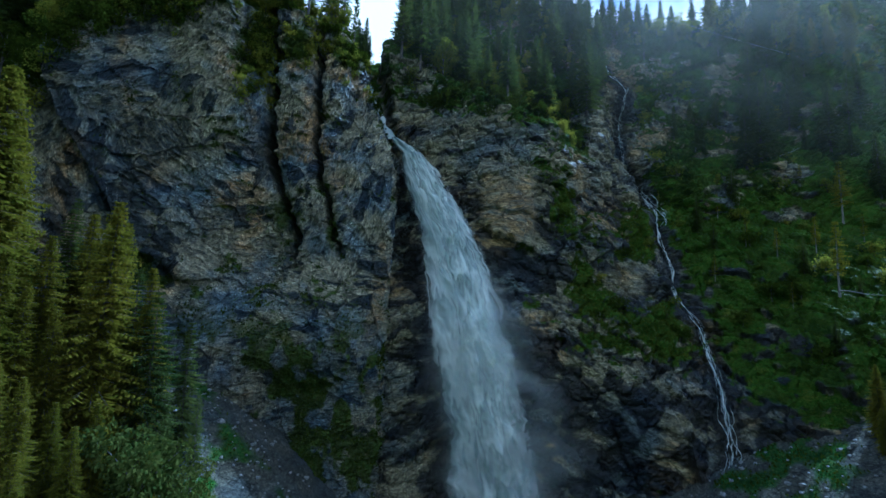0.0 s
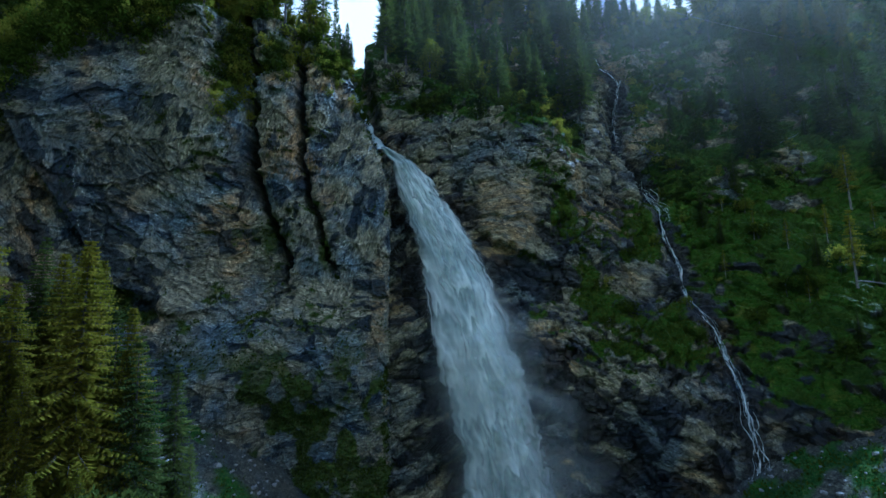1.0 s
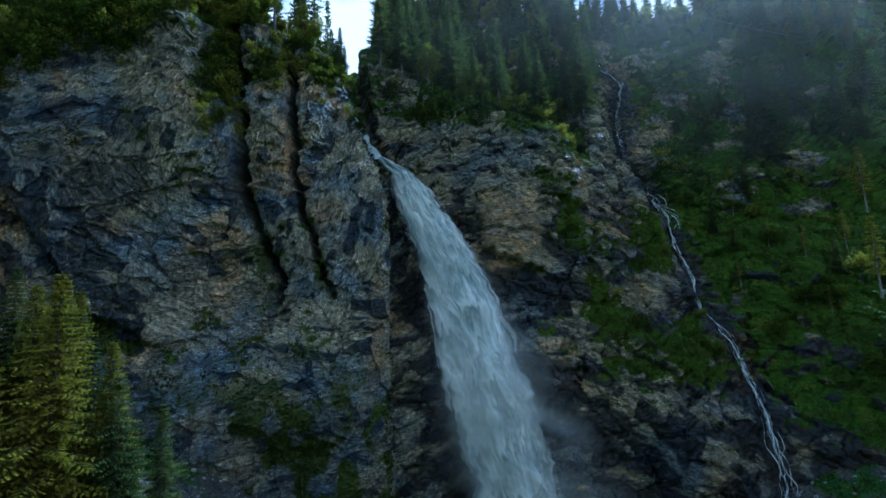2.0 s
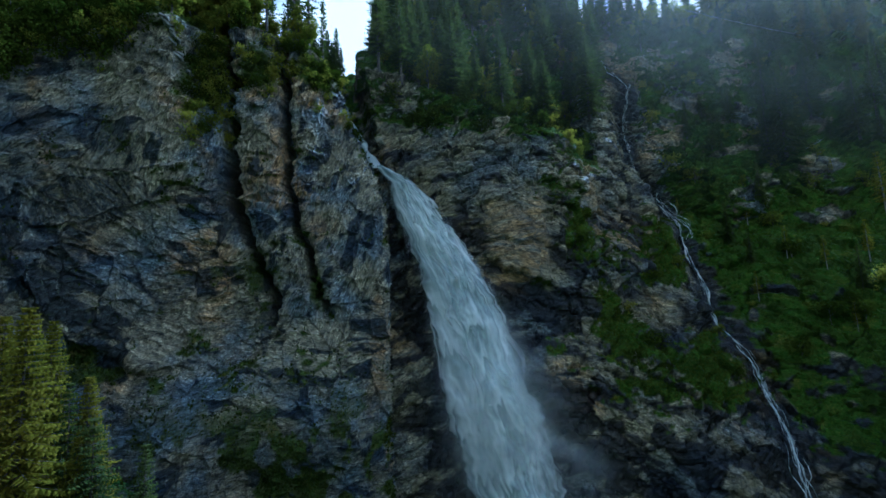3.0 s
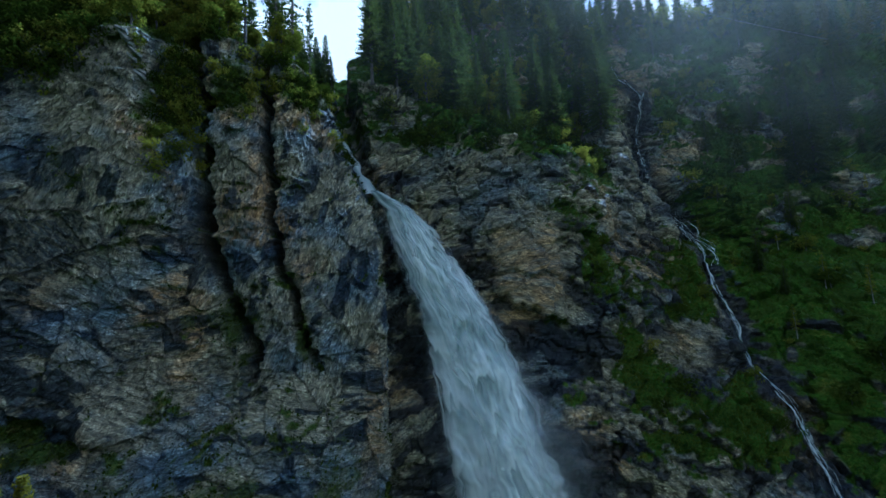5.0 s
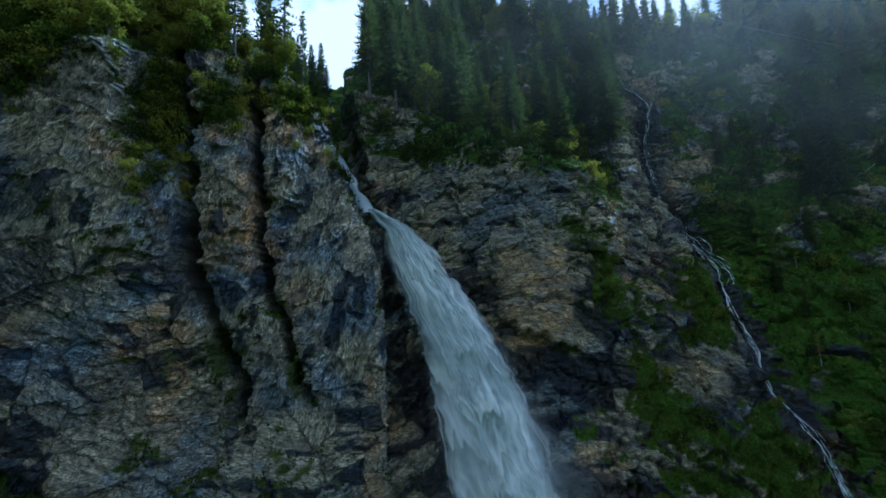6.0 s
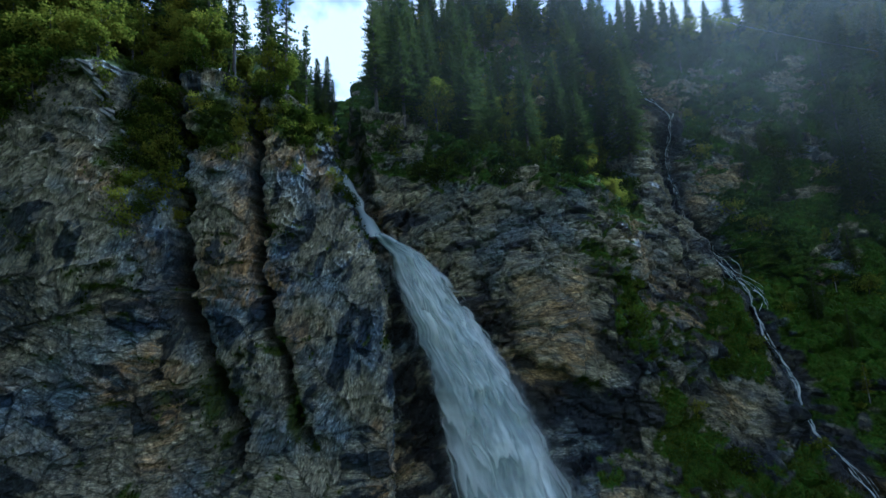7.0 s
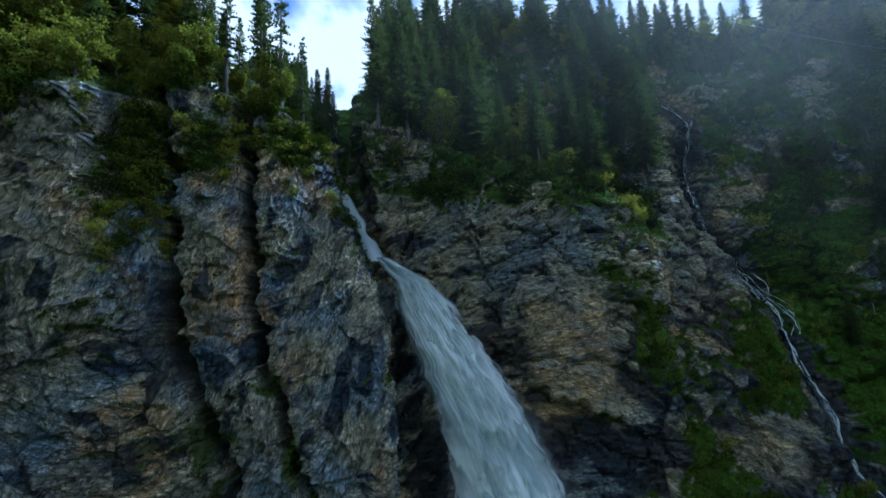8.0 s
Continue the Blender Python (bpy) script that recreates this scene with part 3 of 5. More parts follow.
def west_cover(p, bed):
    n = blurred(grid_normals(p), 3)
    up = np.abs(n[:, :, 2])
    q = p.reshape(-1, 3)
    patch = fbm(q / np.array((4.0, 4.0, 6.0)), 4, 81).reshape(up.shape)
    x, z = p[:, :, 0], p[:, :, 2]
    veg = smooth(0.42, 0.72, up + 0.22 * patch)
    veg = np.maximum(veg, 0.95 * smooth(-0.15, 0.3, patch + 0.6 * up - 0.14) * smooth(50, 30, z + 5 * patch) * smooth(-55, -48, x))
    for cx, cz, sx, sz, a in ((-43.5, 95, 3.2, 9, 1.2), (-36, 100, 3, 6, 1.0), (-26, 101, 4, 4, 1.0), (-36.5, 61, 1.6, 5, 0.8), (-25.5, 57, 1.5, 5, 0.9), (-62, 47, 5, 2.5, 1.2), (-57, 44, 4, 1.5, 0.9)):
        veg = np.maximum(veg, a * smooth(-0.35, 0.35, np.exp(-((x - cx) / sx) ** 2 - ((z - cz) / sz) ** 2) + 0.35 * patch - 0.45))
    veg[WEST_ROWS + 3:] = 1.0
    arc = np.interp(x, ARC_X, ARC_Z)
    streak = fbm(bed / np.array((7.0, 5.0, 2.2)), 4, 90).reshape(up.shape)
    blot = fbm(q / 4.2 + 2.7, 4, 97).reshape(up.shape)
    # bed-aligned streaks; darker towards the foot and the western end
    wet_shade = 0.45 * smooth(0.0, 0.55, streak - 0.3) + 0.4 * smooth(48, 26, z) + 0.25 * smooth(-52, -60, x)
    wet_shade = np.maximum(wet_shade, 0.45 * smooth(0.45, 0.75, blot + 0.15 * smooth(-38, -50, x)))
    # along the arc: damp rock, plus the overhang's shadow painted in
    wet_shade = np.maximum(wet_shade, smooth(0.1, 0.5, streak + 1.1 * np.exp(-((z - arc - 3) / 6) ** 2) * smooth(-48, -58, x) - 0.25))
    wet_shade = np.maximum(wet_shade, smooth(0.15, 0.6, streak + 0.9 * smooth(103, 107, p[:, :, 1]) - 0.35) * smooth(-30, -20, x))
    for cx, cz, sx, sz in ((-56, 83, 3.0, 5.0), (-57.5, 72, 3.2, 5.0), (-54, 76, 2.2, 3.5), (-61.5, 67, 1.6, 8.0), (-60, 60, 2.0, 7.0), (-56.3, 51, 3.0, 3.5), (-40.6, 76, 1.6, 9.0), (-35.5, 59, 1.8, 4.0), (-34, 50, 1.0, 6.0), (-46, 61, 1.4, 3.0)):
        wet_shade = np.maximum(wet_shade, 0.62 * smooth(0.3, 0.65, np.exp(-((x - cx) / sx) ** 2 - ((z - cz) / sz) ** 2) + 0.4 * blot))
    stain = fbm(bed / np.array((6.0, 5.0, 3.0)) + 8.1, 4, 99).reshape(up.shape)
    wet_shade = np.maximum(wet_shade, 0.42 * smooth(0.42, 0.60, stain + 0.26 * np.exp(-((x + 56) / 9) ** 2 - ((z - 80) / 15) ** 2) - 0.14 * smooth(-50, -40, x)))
    rust = smooth(0.15, 0.75, fbm(q / 11 + 3.1, 4, 95).reshape(up.shape) + 0.5 * np.exp(-((x + 49) / 9) ** 2 - ((z - 66) / 12) ** 2))
    return veg, wet_shade, rust


# ---- the eastern slope: stepped rock, gullies and grass, from the fall to the crest ----
CASCADE_Z = (-6, 8, 11, 15, 23, 30, 39, 46, 53.5, 60, 65, 72, 78, 83, 89, 93, 106, 117.5, 123, 126.5, 134, 148)
CASCADE_X = (51, 53.4, 55.7, 57.1, 57.7, 58.5, 58.6, 56.8, 58.3, 57.5, 57.6, 60.2, 60.4, 57.7, 54.9, 54.9, 57, 59, 56.8, 54.5, 54.9, 53)


CREST = 153


def fall_x(z):
    return np.interp(z, (-6, 10, 22, 48, 58, 70, 80, 84), (13, 11.5, 9, 3.2, 0.5, -5, -9.6, -14.6))


def east_y(x, z):
    base = 90.5 + 0.47 * z - 4.5 * smooth(49, 38, z) - 0.18 * np.clip(x - 78, 0, 42)
    zb = np.interp(x, (-40, -12, 2, 12, 30, 50), (113, 110, 103, 98, 91, 79))
    wall = 107.5 + 0.14 * (z - 40) + 1.1 * np.clip(z - zb, 0, 60) + 0.75 * np.clip(x - 31, 0, 200) + 6 * smooth(26, 38, x) * smooth(58, 76, z)
    h = np.clip(0.5 + 0.5 * (wall - base) / 5, 0, 1)
    y = wall * (1 - h) + base * h - 5 * h * (1 - h)
    low = 103.5 - 9 * smooth(26, 50, x) - 40 * smooth(50, 52, x)
    y = np.maximum(y, low)
    y = y - 17 * smooth(58, 84, x) * smooth(72, 46, z) - 7 * smooth(52, 66, x) * smooth(34, 20, z)
    # hollow behind the fall
    y = y + 5.5 * np.exp(-((x - fall_x(z) + 3) / 10) ** 2) * smooth(78, 60, z) + 1.5 * smooth(-4, -12, x) * smooth(84, 74, z)
    # the gorge above the lip
    y = y + smooth(-12.5, -17, x + 0.24 * np.clip(z - 84, 0, 40)) * smooth(80, 86, z) * (3 + 0.35 * np.clip(z - 84, 0, 100) + 0.25 * np.clip(z - 104, 0, 100))
    # ochre block beside the fall, undercut
    inside = smooth(7.5, 10, x) * smooth(22.5, 20.5, x)
    foot = z + 0.5 * (x - 15) + 0.9 * np.sin(1.7 * x) * np.sin(0.6 * x + 1)
    y = y - 1.6 * inside * smooth(58.0, 59.8, foot) * smooth(79, 71, z)
    y = y + 1.6 * smooth(4, 10, x) * smooth(30, 22, x) * smooth(60, 57.5, foot) * smooth(40, 50, z)
    # gully of the side cascade
    cx = np.interp(z, CASCADE_Z, CASCADE_X)
    y = y + (1.2 + 2.3 * smooth(38, 50, z) + 3.5 * smooth(72, 80, z) * smooth(118, 104, z)) * np.exp(-((x - cx) / (2.6 + 3 * smooth(75, 95, z))) ** 2)
    y = y + 5.5 * smooth(52, 56, x) * smooth(70, 64, x) * smooth(68, 74, z) * smooth(90, 82, z) - 4.5 * np.exp(-((x - 60) / 7) ** 2 - ((z - 120) / 12) ** 2)
    # rock steps
    for x0, z0, sx, sz, a in ((52, 52, 6, 6, 3.0), (75, 78, 7, 7, 4.0), (71, 103, 5, 7, 1.5), (86, 124, 8, 8, 3.0), (36, 80, 8, 6, 2.5), (97, 88, 6, 4, 2.5), (66, 128, 4, 6, 3.0), (44, 98, 5, 15, 4.5)):
        y = y - a * np.exp(-(np.abs((x - x0) / sx)) ** 3 - (np.abs((z - z0) / sz)) ** 3)
    return y


def east_dip(x, z):
    return np.where((x > 5) & (x < 26) & (z > 52) & (z < 82), -6 + 0 * x, np.interp(x, (-20, 10, 34, 56, 90), (24, 16, -28, -32, -18)))


def crest(x):
    """How far the slope reaches up, as a share of the even grid."""
    return np.interp(x, (20, 45, 100, 150), (1.06, 1.0, 1.0, 1.16))


def build_east():
    xs = np.concatenate((np.arange(-46, -24, 1.2), np.arange(-24, 100, 0.42), np.arange(100, 215, 1.1)))
    zs = np.arange(-6, CREST, 0.42)
    x, z = np.meshgrid(xs, zs)
    z = z * crest(x)
    y = east_y(x, z)
    back = np.linspace(0, 1, 36)[1:, None] ** 1.4 * 150
    top = np.stack((np.repeat(xs[None], len(back), 0), y[-1][None] + back, z[-1][None] + 0.04 * back + 0.25 * np.clip(back - 60, 0, 200) * smooth(110, 170, xs)[None] + 0 * xs[None]), -1)
    p = np.concatenate((np.stack((x, y, z), -1), top), 0)
    n = blurred(grid_normals(p), 6)
    q = p.reshape(-1, 3)
    warp = np.stack([fbm(q / 10, 3, 140 + j) for j in range(3)], 1)
    bed, own, joint = bedded(q, east_dip, 16, (9.0, 10.0, 8.0), 540)
    rx, rz = bed[:, 0], bed[:, 2]
    strata = np.stack((rx / 8.5, q[:, 1] / 11.0, rz / 5.4), 1) + warp * 0.16
    big, e1 = facets(strata, 110)
    mid, e2 = facets(strata * 2.2 + warp * 0.1, 120)
    small, e3 = facets(strata * np.array((4.2, 5, 5.0)) + warp * 0.2, 130)
    relief = 0.95 * big + 0.6 * (own - 0.5) - 0.3 * np.exp(-(joint / 0.03) ** 2) + 0.42 * mid + 0.26 * small + 0.15 * fbm(q / 1.4, 3, 160) + 1.3 * fbm(q / 26, 3, 170)
    relief -= 0.5 * np.exp(-(e1 / 0.07) ** 2) + 0.25 * np.exp(-(e2 / 0.08) ** 2)
    for angle, long, short, k, deep in ((-24, 10.0, 1.9, 172, 0.5), (66, 8.0, 2.4, 175, 0.5)):
        relief -= deep * grooves(q[:, 0], q[:, 1], q[:, 2], angle, long, short, k)
    relief = relief.reshape(p.shape[:2])
    relief[len(zs):] *= 0.4
    xx, zz = p[:, :, 0], p[:, :, 2]
    relief *= 1 - 0.65 * smooth(7.5, 10, xx) * smooth(23, 21, xx) * smooth(54, 57, zz) * smooth(76, 72, zz)
    joint = np.abs(zz - 65.5 + 0.12 * (xx - 15) + 0.5 * np.sin(xx * 0.9)) / 0.5
    relief -= 0.9 * np.exp(-joint ** 2) * smooth(7.5, 10, xx) * smooth(23, 21, xx)
    return p + n * relief[:, :, None], xs, zs, bed


east, EAST_X, EAST_Z, EAST_BED = build_east()


OUTCROPS = ((45, 49.5, 5, 4.5), (78, 75, 6, 5), (74, 110, 5, 4), (90, 127, 7, 6), (66, 101, 3.5, 5), (66, 128, 4, 5), (99, 85, 6, 2.5), (93, 70, 5, 2.5), (43, 102, 4, 10), (38, 77, 7, 4), (84, 104, 6, 2), (100, 100, 8, 2), (82, 92, 7, 1.6))


def east_cover(p, bed):
    n = blurred(grid_normals(p), 3)
    up = np.abs(n[:, :, 2])
    q = p.reshape(-1, 3)
    patch = fbm(q / 9, 4, 181).reshape(up.shape)
    fine = fbm(q / 2.5, 3, 191).reshape(up.shape)
    x, z = p[:, :, 0], p[:, :, 2]
    shard = fbm(q / 0.9, 2, 193).reshape(up.shape)
    meadow = smooth(58, 68, x) * smooth(30, 42, z)
    want = up * 0.9 + 0.30 * patch + (0.26 * fine + 0.22 * shard) * (1 - 0.6 * meadow) + 0.04 + 0.16 * smooth(58, 68, x) * smooth(80, 90, z)
    want = want + (0.5 - 0.22 * smooth(66, 50, z)) * smooth(57, 66, x) * smooth(20, 36, z) + 0.26 * smooth(16, 32, x) * smooth(84, 72, z) * smooth(20, 34, z)
    want = want + 0.55 * smooth(-4, 4, z - np.interp(x, (-40, -12, 10, 22, 34, 50), (97, 96, 94, 90, 87, 84))) * smooth(48, 36, x) - 0.25 * smooth(34, 22, z) * smooth(58, 50, x)
    want = want - 0.3 * np.exp(-((x - np.interp(z, CASCADE_Z, CASCADE_X)) / 3.5) ** 2)
    for x0, z0, sx, sz in OUTCROPS:
        want = want - 0.6 * np.exp(-((x - x0) / sx) ** 2 - ((z - z0) / sz) ** 2)
    want = want - 0.25 * smooth(26, 10, np.abs(x - 5)) * smooth(92, 80, z)
    for x0, z0, sx, sz in ((4, 79, 5, 1.8), (14, 80, 5, 1.6), (24, 82, 4, 5), (30, 71, 3, 7), (31, 88, 6, 2.5), (-4, 97, 6, 2.5), (6, 93, 5, 1.6), (53, 68, 4, 7), (50, 63, 4, 4), (26, 66, 2.5, 3), (49, 37, 5, 6), (33, 48, 5, 7)):
        want = want + 0.5 * np.exp(-((x - x0) / sx) ** 2 - ((z - z0) / sz) ** 2)
    veg = smooth(0.5, 0.8, want)
    veg[len(EAST_Z) + 2:] = 1.0
    streak = fbm(bed / np.array((8.0, 6.0, 2.6)), 4, 195).reshape(up.shape)
    near_fall = np.exp(-((x - fall_x(z)) / 17) ** 2) * smooth(84, 66, z)
    wet_shade = smooth(0.0, 0.6, streak * 0.8 + 0.95 * near_fall + 0.5 * smooth(14, 30, x) * smooth(90, 74, z) + 0.3 * smooth(50, 66, x) * smooth(74, 52, z) - 0.15)
    wet_shade = np.maximum(wet_shade, np.exp(-((x - np.interp(z, CASCADE_Z, CASCADE_X)) / 3.0) ** 2) * 0.9)
    block = smooth(7, 10, x) * smooth(24, 20, x) * smooth(57.5, 60, z + 0.5 * (x - 15)) * smooth(80, 74, z)
    wet_shade = wet_shade * (1 - 0.85 * block)
    for x0, z0, sx, sz in OUTCROPS:
        wet_shade = wet_shade * (1 - 0.9 * np.exp(-((x - x0) / sx) ** 2 - ((z - z0) / sz) ** 2))
    rust = smooth(0.1, 0.8, fbm(q / 12 + 9.1, 4, 198).reshape(up.shape) + 0.8 * np.exp(-((x - 15) / 9) ** 2 - ((z - 66) / 10) ** 2) + 0.4 * block)
    return veg, wet_shade, rust


# ---- the valley floor and its banks ----
def ground_z(x, y):
    z = -4.0 + 0 * x
    z = z + 0.97 * np.clip(-x - 17, 0, 60) + 0.5 * np.clip(-x - 77, 0, 400)
    z = z - 8 * smooth(82, 62, y) * smooth(-22, -36, x) - 0.55 * np.clip(30 - y, 0, 90) * smooth(-20, -60, x)
    z = z + 0.42 * np.clip(x - 28, 0, 70) * smooth(20, 70, y) + 0.30 * np.clip(x - 40, 0, 300)
    z = z + 3.5 * smooth(76, 90, y) * smooth(-12, -20, x) * smooth(-56, -46, x)
    z = z - 0.10 * np.clip(60 - y, 0, 150) + 0.55 * np.clip(-120 - y, 0, 500)
    return z


def build_ground():
    near = np.arange(-90, 100, 0.9)
    xs = np.concatenate((np.linspace(-620, -90, 40)[:-1], near, np.linspace(100, 620, 40)[1:]))
    ys = np.concatenate((np.linspace(-650, 20, 50)[:-1], np.arange(20, 112, 0.9)))
    x, y = np.meshgrid(xs, ys)
    z = ground_z(x, y)
    q = np.stack((x.ravel(), y.ravel(), z.ravel()), 1)
    rough, _ = facets(q / 3.0, 210)
    z = z + (0.9 * fbm(q / 14, 4, 205) + 0.45 * rough).reshape(z.shape)
    return np.stack((x, y, z), -1)


ground_grid = build_ground()
# ---- laying the land ----
def part(name, data, mat, parent=None, label=""):
    ob = new(name, data)
    if mat and not data.materials:
        data.materials.append(mat)
    if parent:
        ob.parent = parent
    return tagged(ob, label) if label else ob


def mesh_from(name, verts, faces, flat=True):
    me = bpy.data.meshes.new(name)
    me.from_pydata(verts, [], faces)
    if not flat:
        me.polygons.foreach_set("use_smooth", np.ones(len(me.polygons), dtype=bool))
    me.update()
    return me


wv, ww, wr = west_cover(west, WEST_BED)
cliff_west = part("cliff_west", with_beds(grid_mesh("cliff_west", west, (("veg", wv), ("wet_shade", ww), ("rust", wr)), False), WEST_BED), ROCK_WEST)
tagged(cliff_west, "tall grey brown limestone cliff with deep vertical cracks and mossy ledges", "cliff", kind="structure")
ev, ew, er = east_cover(east, EAST_BED)
cliff_east = part("cliff_east", with_beds(grid_mesh("cliff_east", east, (("veg", ev), ("wet_shade", ew), ("rust", er)), False), EAST_BED), ROCK_EAST)
tagged(cliff_east, "steep stepped mountainside of dark rock and grass beside the waterfall", "cliff", kind="structure")
gn = np.abs(blurred(grid_normals(ground_grid), 2)[:, :, 2])
gq = ground_grid.reshape(-1, 3)
gveg = smooth(-0.25, 0.15, fbm(gq / 8, 4, 220)).reshape(gn.shape)
scree = smooth(-44, -40, ground_grid[:, :, 0]) * smooth(-8, -16, ground_grid[:, :, 0]) * smooth(83, 87, ground_grid[:, :, 1])
gveg = gveg * (1 - scree)
ground = part("ground", with_beds(grid_mesh("ground", ground_grid, (("veg", gveg), ("wet_shade", 0.35 * scree), ("rust", 0 * gveg))), ground_grid), GROUND)
tagged(ground, "grassy valley banks with scree below the cliffs", "ground", kind="structure")


def on_east(x, z):
    j = int(np.argmin(np.abs(EAST_X - x)))
    i = int(np.argmin(np.abs(EAST_Z - z / crest(x))))
    return east[i, j]


def on_crest(x, back):
    j = int(np.argmin(np.abs(EAST_X - x)))
    col = east[len(EAST_Z):, j]
    return col[int(np.argmin(np.abs(col[:, 1] - east[len(EAST_Z) - 1, j, 1] - back)))]


def on_upland(x, v):
    """A place on the western upland: x along the rim, v metres behind it."""
    rim = west[WEST_ROWS - 1]
    cols = np.where(west_plan[:, 1] < 101)[0]
    c = cols[int(np.argmin(np.abs(rim[cols, 0] - x)))]
    col = west[WEST_ROWS - 1:, c]
    return col[int(np.argmin(np.abs(np.hypot(col[:, 0] - col[0, 0], col[:, 1] - col[0, 1]) - v)))]


def on_gorge(y, v):
    rim = west[WEST_ROWS - 1]
    cols = np.where(west_plan[:, 1] >= 101)[0]
    c = cols[int(np.argmin(np.abs(rim[cols, 1] - y)))]
    col = west[WEST_ROWS - 1:, c]
    return col[int(np.argmin(np.abs(np.hypot(col[:, 0] - col[0, 0], col[:, 1] - col[0, 1]) - v)))]


def on_ground(x, y):
    d = np.abs(ground_grid[0, :, 0] - x)
    e = np.abs(ground_grid[:, 0, 1] - y)
    return ground_grid[int(np.argmin(e)), int(np.argmin(d))]


# ---- trees ----
def tube(verts, faces, pts, radii, sides=6):
    base = len(verts)
    for k, (p, r) in enumerate(zip(pts, radii)):
        for s in range(sides):
            a = 2 * math.pi * s / sides
            verts.append((p[0] + r * math.cos(a), p[1] + r * math.sin(a), p[2]))
    for k in range(len(pts) - 1):
        for s in range(sides):
            a, b = base + k * sides + s, base + k * sides + (s + 1) % sides
            faces.append((a, b, b + sides, a + sides))


def spray(verts, faces, p, way, length, width, rng):
    """One flat spray of needles or leaves: a ragged lance of two faces."""
    w = Vector(way).normalized()
    side = w.cross(Vector((rng.uniform(-1, 1), rng.uniform(-1, 1), rng.uniform(-0.3, 1.6))))
    if side.length < 1e-3:
        side = Vector((1, 0, 0))
    side = side.normalized() * width * 0.5
    a, c = Vector(p), Vector(p) + w * length
    m = Vector(p) + w * length * rng.uniform(0.3, 0.55)
    droop = Vector((0, 0, -0.12 * length))
    b = len(verts)
    verts.extend([tuple(a), tuple(m + side + droop * 0.5), tuple(c + droop), tuple(m - side + droop * 0.5)])
    faces.append((b, b + 1, b + 2, b + 3))


def spruce_meshes(seed, height, spread, bare=0.08, whorls=30, limbs=6, sparse=0.0):
    """A spruce: a tapered trunk, and whorls of drooping boughs, each a flat frond of twigs with hanging needles."""
    rng = random.Random(seed)
    tv, tf = [], []
    lean = (rng.uniform(-0.3, 0.3), rng.uniform(-0.3, 0.3))

    def axis(f):
        return Vector((lean[0] * f * f, lean[1] * f * f, height * f))

    r0 = 0.014 * height
    fs = [0, 0.03, 0.12, 0.3, 0.5, 0.7, 0.88, 1.0]
    tube(tv, tf, [axis(f) for f in fs], [r0 * 1.35, r0, r0 * 0.88, r0 * 0.7, r0 * 0.5, r0 * 0.32, r0 * 0.14, 0.008], 7)
    cv, cf = [], []
    for w in range(whorls):
        f = bare + (1 - bare) * (max(w + rng.uniform(-0.35, 0.35), 0.0) / whorls) ** 0.92
        f = min(max(f, bare), 0.985)
        reach = spread * (1 - f) ** 0.8 * rng.uniform(0.7, 1.12) + 0.3
        reach *= 0.5 + 0.5 * min(1.0, (f - bare) / 0.1 + 0.2)
        a0 = rng.uniform(0, 6.28)
        for b in range(limbs):
            if rng.random() < sparse:
                continue
            a = a0 + 6.283 * b / limbs + rng.uniform(-0.35, 0.35)
            out = Vector((math.cos(a), math.sin(a), 0))
            across = Vector((-out.y, out.x, 0))
            long = reach * rng.uniform(0.6, 1.15)
            rise = 0.75 * (f - 0.5) - 0.12
            start = axis(f)
            steps = max(3, min(10, int(long / 0.42)))
            for k in range(steps):
                g = (k + 0.8) / steps
                p = start + out * long * g + Vector((0, 0, long * (rise * g - 0.34 * g * g + 0.24 * g ** 4)))
                twig = (0.22 + 0.36 * long * (1.05 - g) * min(1.0, 0.35 + 2.2 * g)) * rng.uniform(0.75, 1.2)
                for s in (-1, 1):
                    way = (out * 0.75 + across * s * rng.uniform(0.75, 1.25)).normalized()
                    way.z -= rng.uniform(0.12, 0.4)
                    tip = p + way * twig
                    girth = 0.16 * twig + 0.07
                    half = (out - across * s * 0.5).normalized() * girth
                    lift = Vector((0, 0, 0.1 * girth))
                    m = p.lerp(tip, 0.45) + lift
                    i = len(cv)
                    cv.extend([tuple(p), tuple(m + half), tuple(tip), tuple(m - half - Vector((0, 0, girth * 0.9)))])
                    cf.append((i, i + 1, i + 2, i + 3))
                if rng.random() < 0.75:
                    spray(cv, cf, p, out * 0.35 + across * rng.uniform(-0.5, 0.5) + Vector((0, 0, -0.9)), 0.3 + 0.3 * twig, 0.22 + 0.1 * twig, rng)
            e = start + out * long + Vector((0, 0, long * (rise - 0.10)))
            b0 = len(tv)
            t = 0.012 * height * (1 - f) * 0.2 + 0.008
            mid = start + out * long * 0.5 + Vector((0, 0, long * (rise * 0.5 - 0.07)))
            tv.extend([tuple(start + Vector((0, 0, t))), tuple(start + across * t - Vector((0, 0, t))), tuple(start - across * t - Vector((0, 0, t))), tuple(mid + Vector((0, 0, t * 0.6))), tuple(mid + across * t * 0.5), tuple(mid - across * t * 0.5), tuple(e)])
            tf.extend([(b0, b0 + 1, b0 + 4, b0 + 3), (b0 + 1, b0 + 2, b0 + 5, b0 + 4), (b0 + 2, b0, b0 + 3, b0 + 5), (b0 + 3, b0 + 4, b0 + 6), (b0 + 4, b0 + 5, b0 + 6), (b0 + 5, b0 + 3, b0 + 6)])
    for k in range(5):
        spray(cv, cf, axis(0.95), (rng.uniform(-0.3, 0.3), rng.uniform(-0.3, 0.3), 1), 0.035 * height, 0.16, rng)
    return mesh_from("trunk", tv, tf, False), mesh_from("crown", cv, cf)


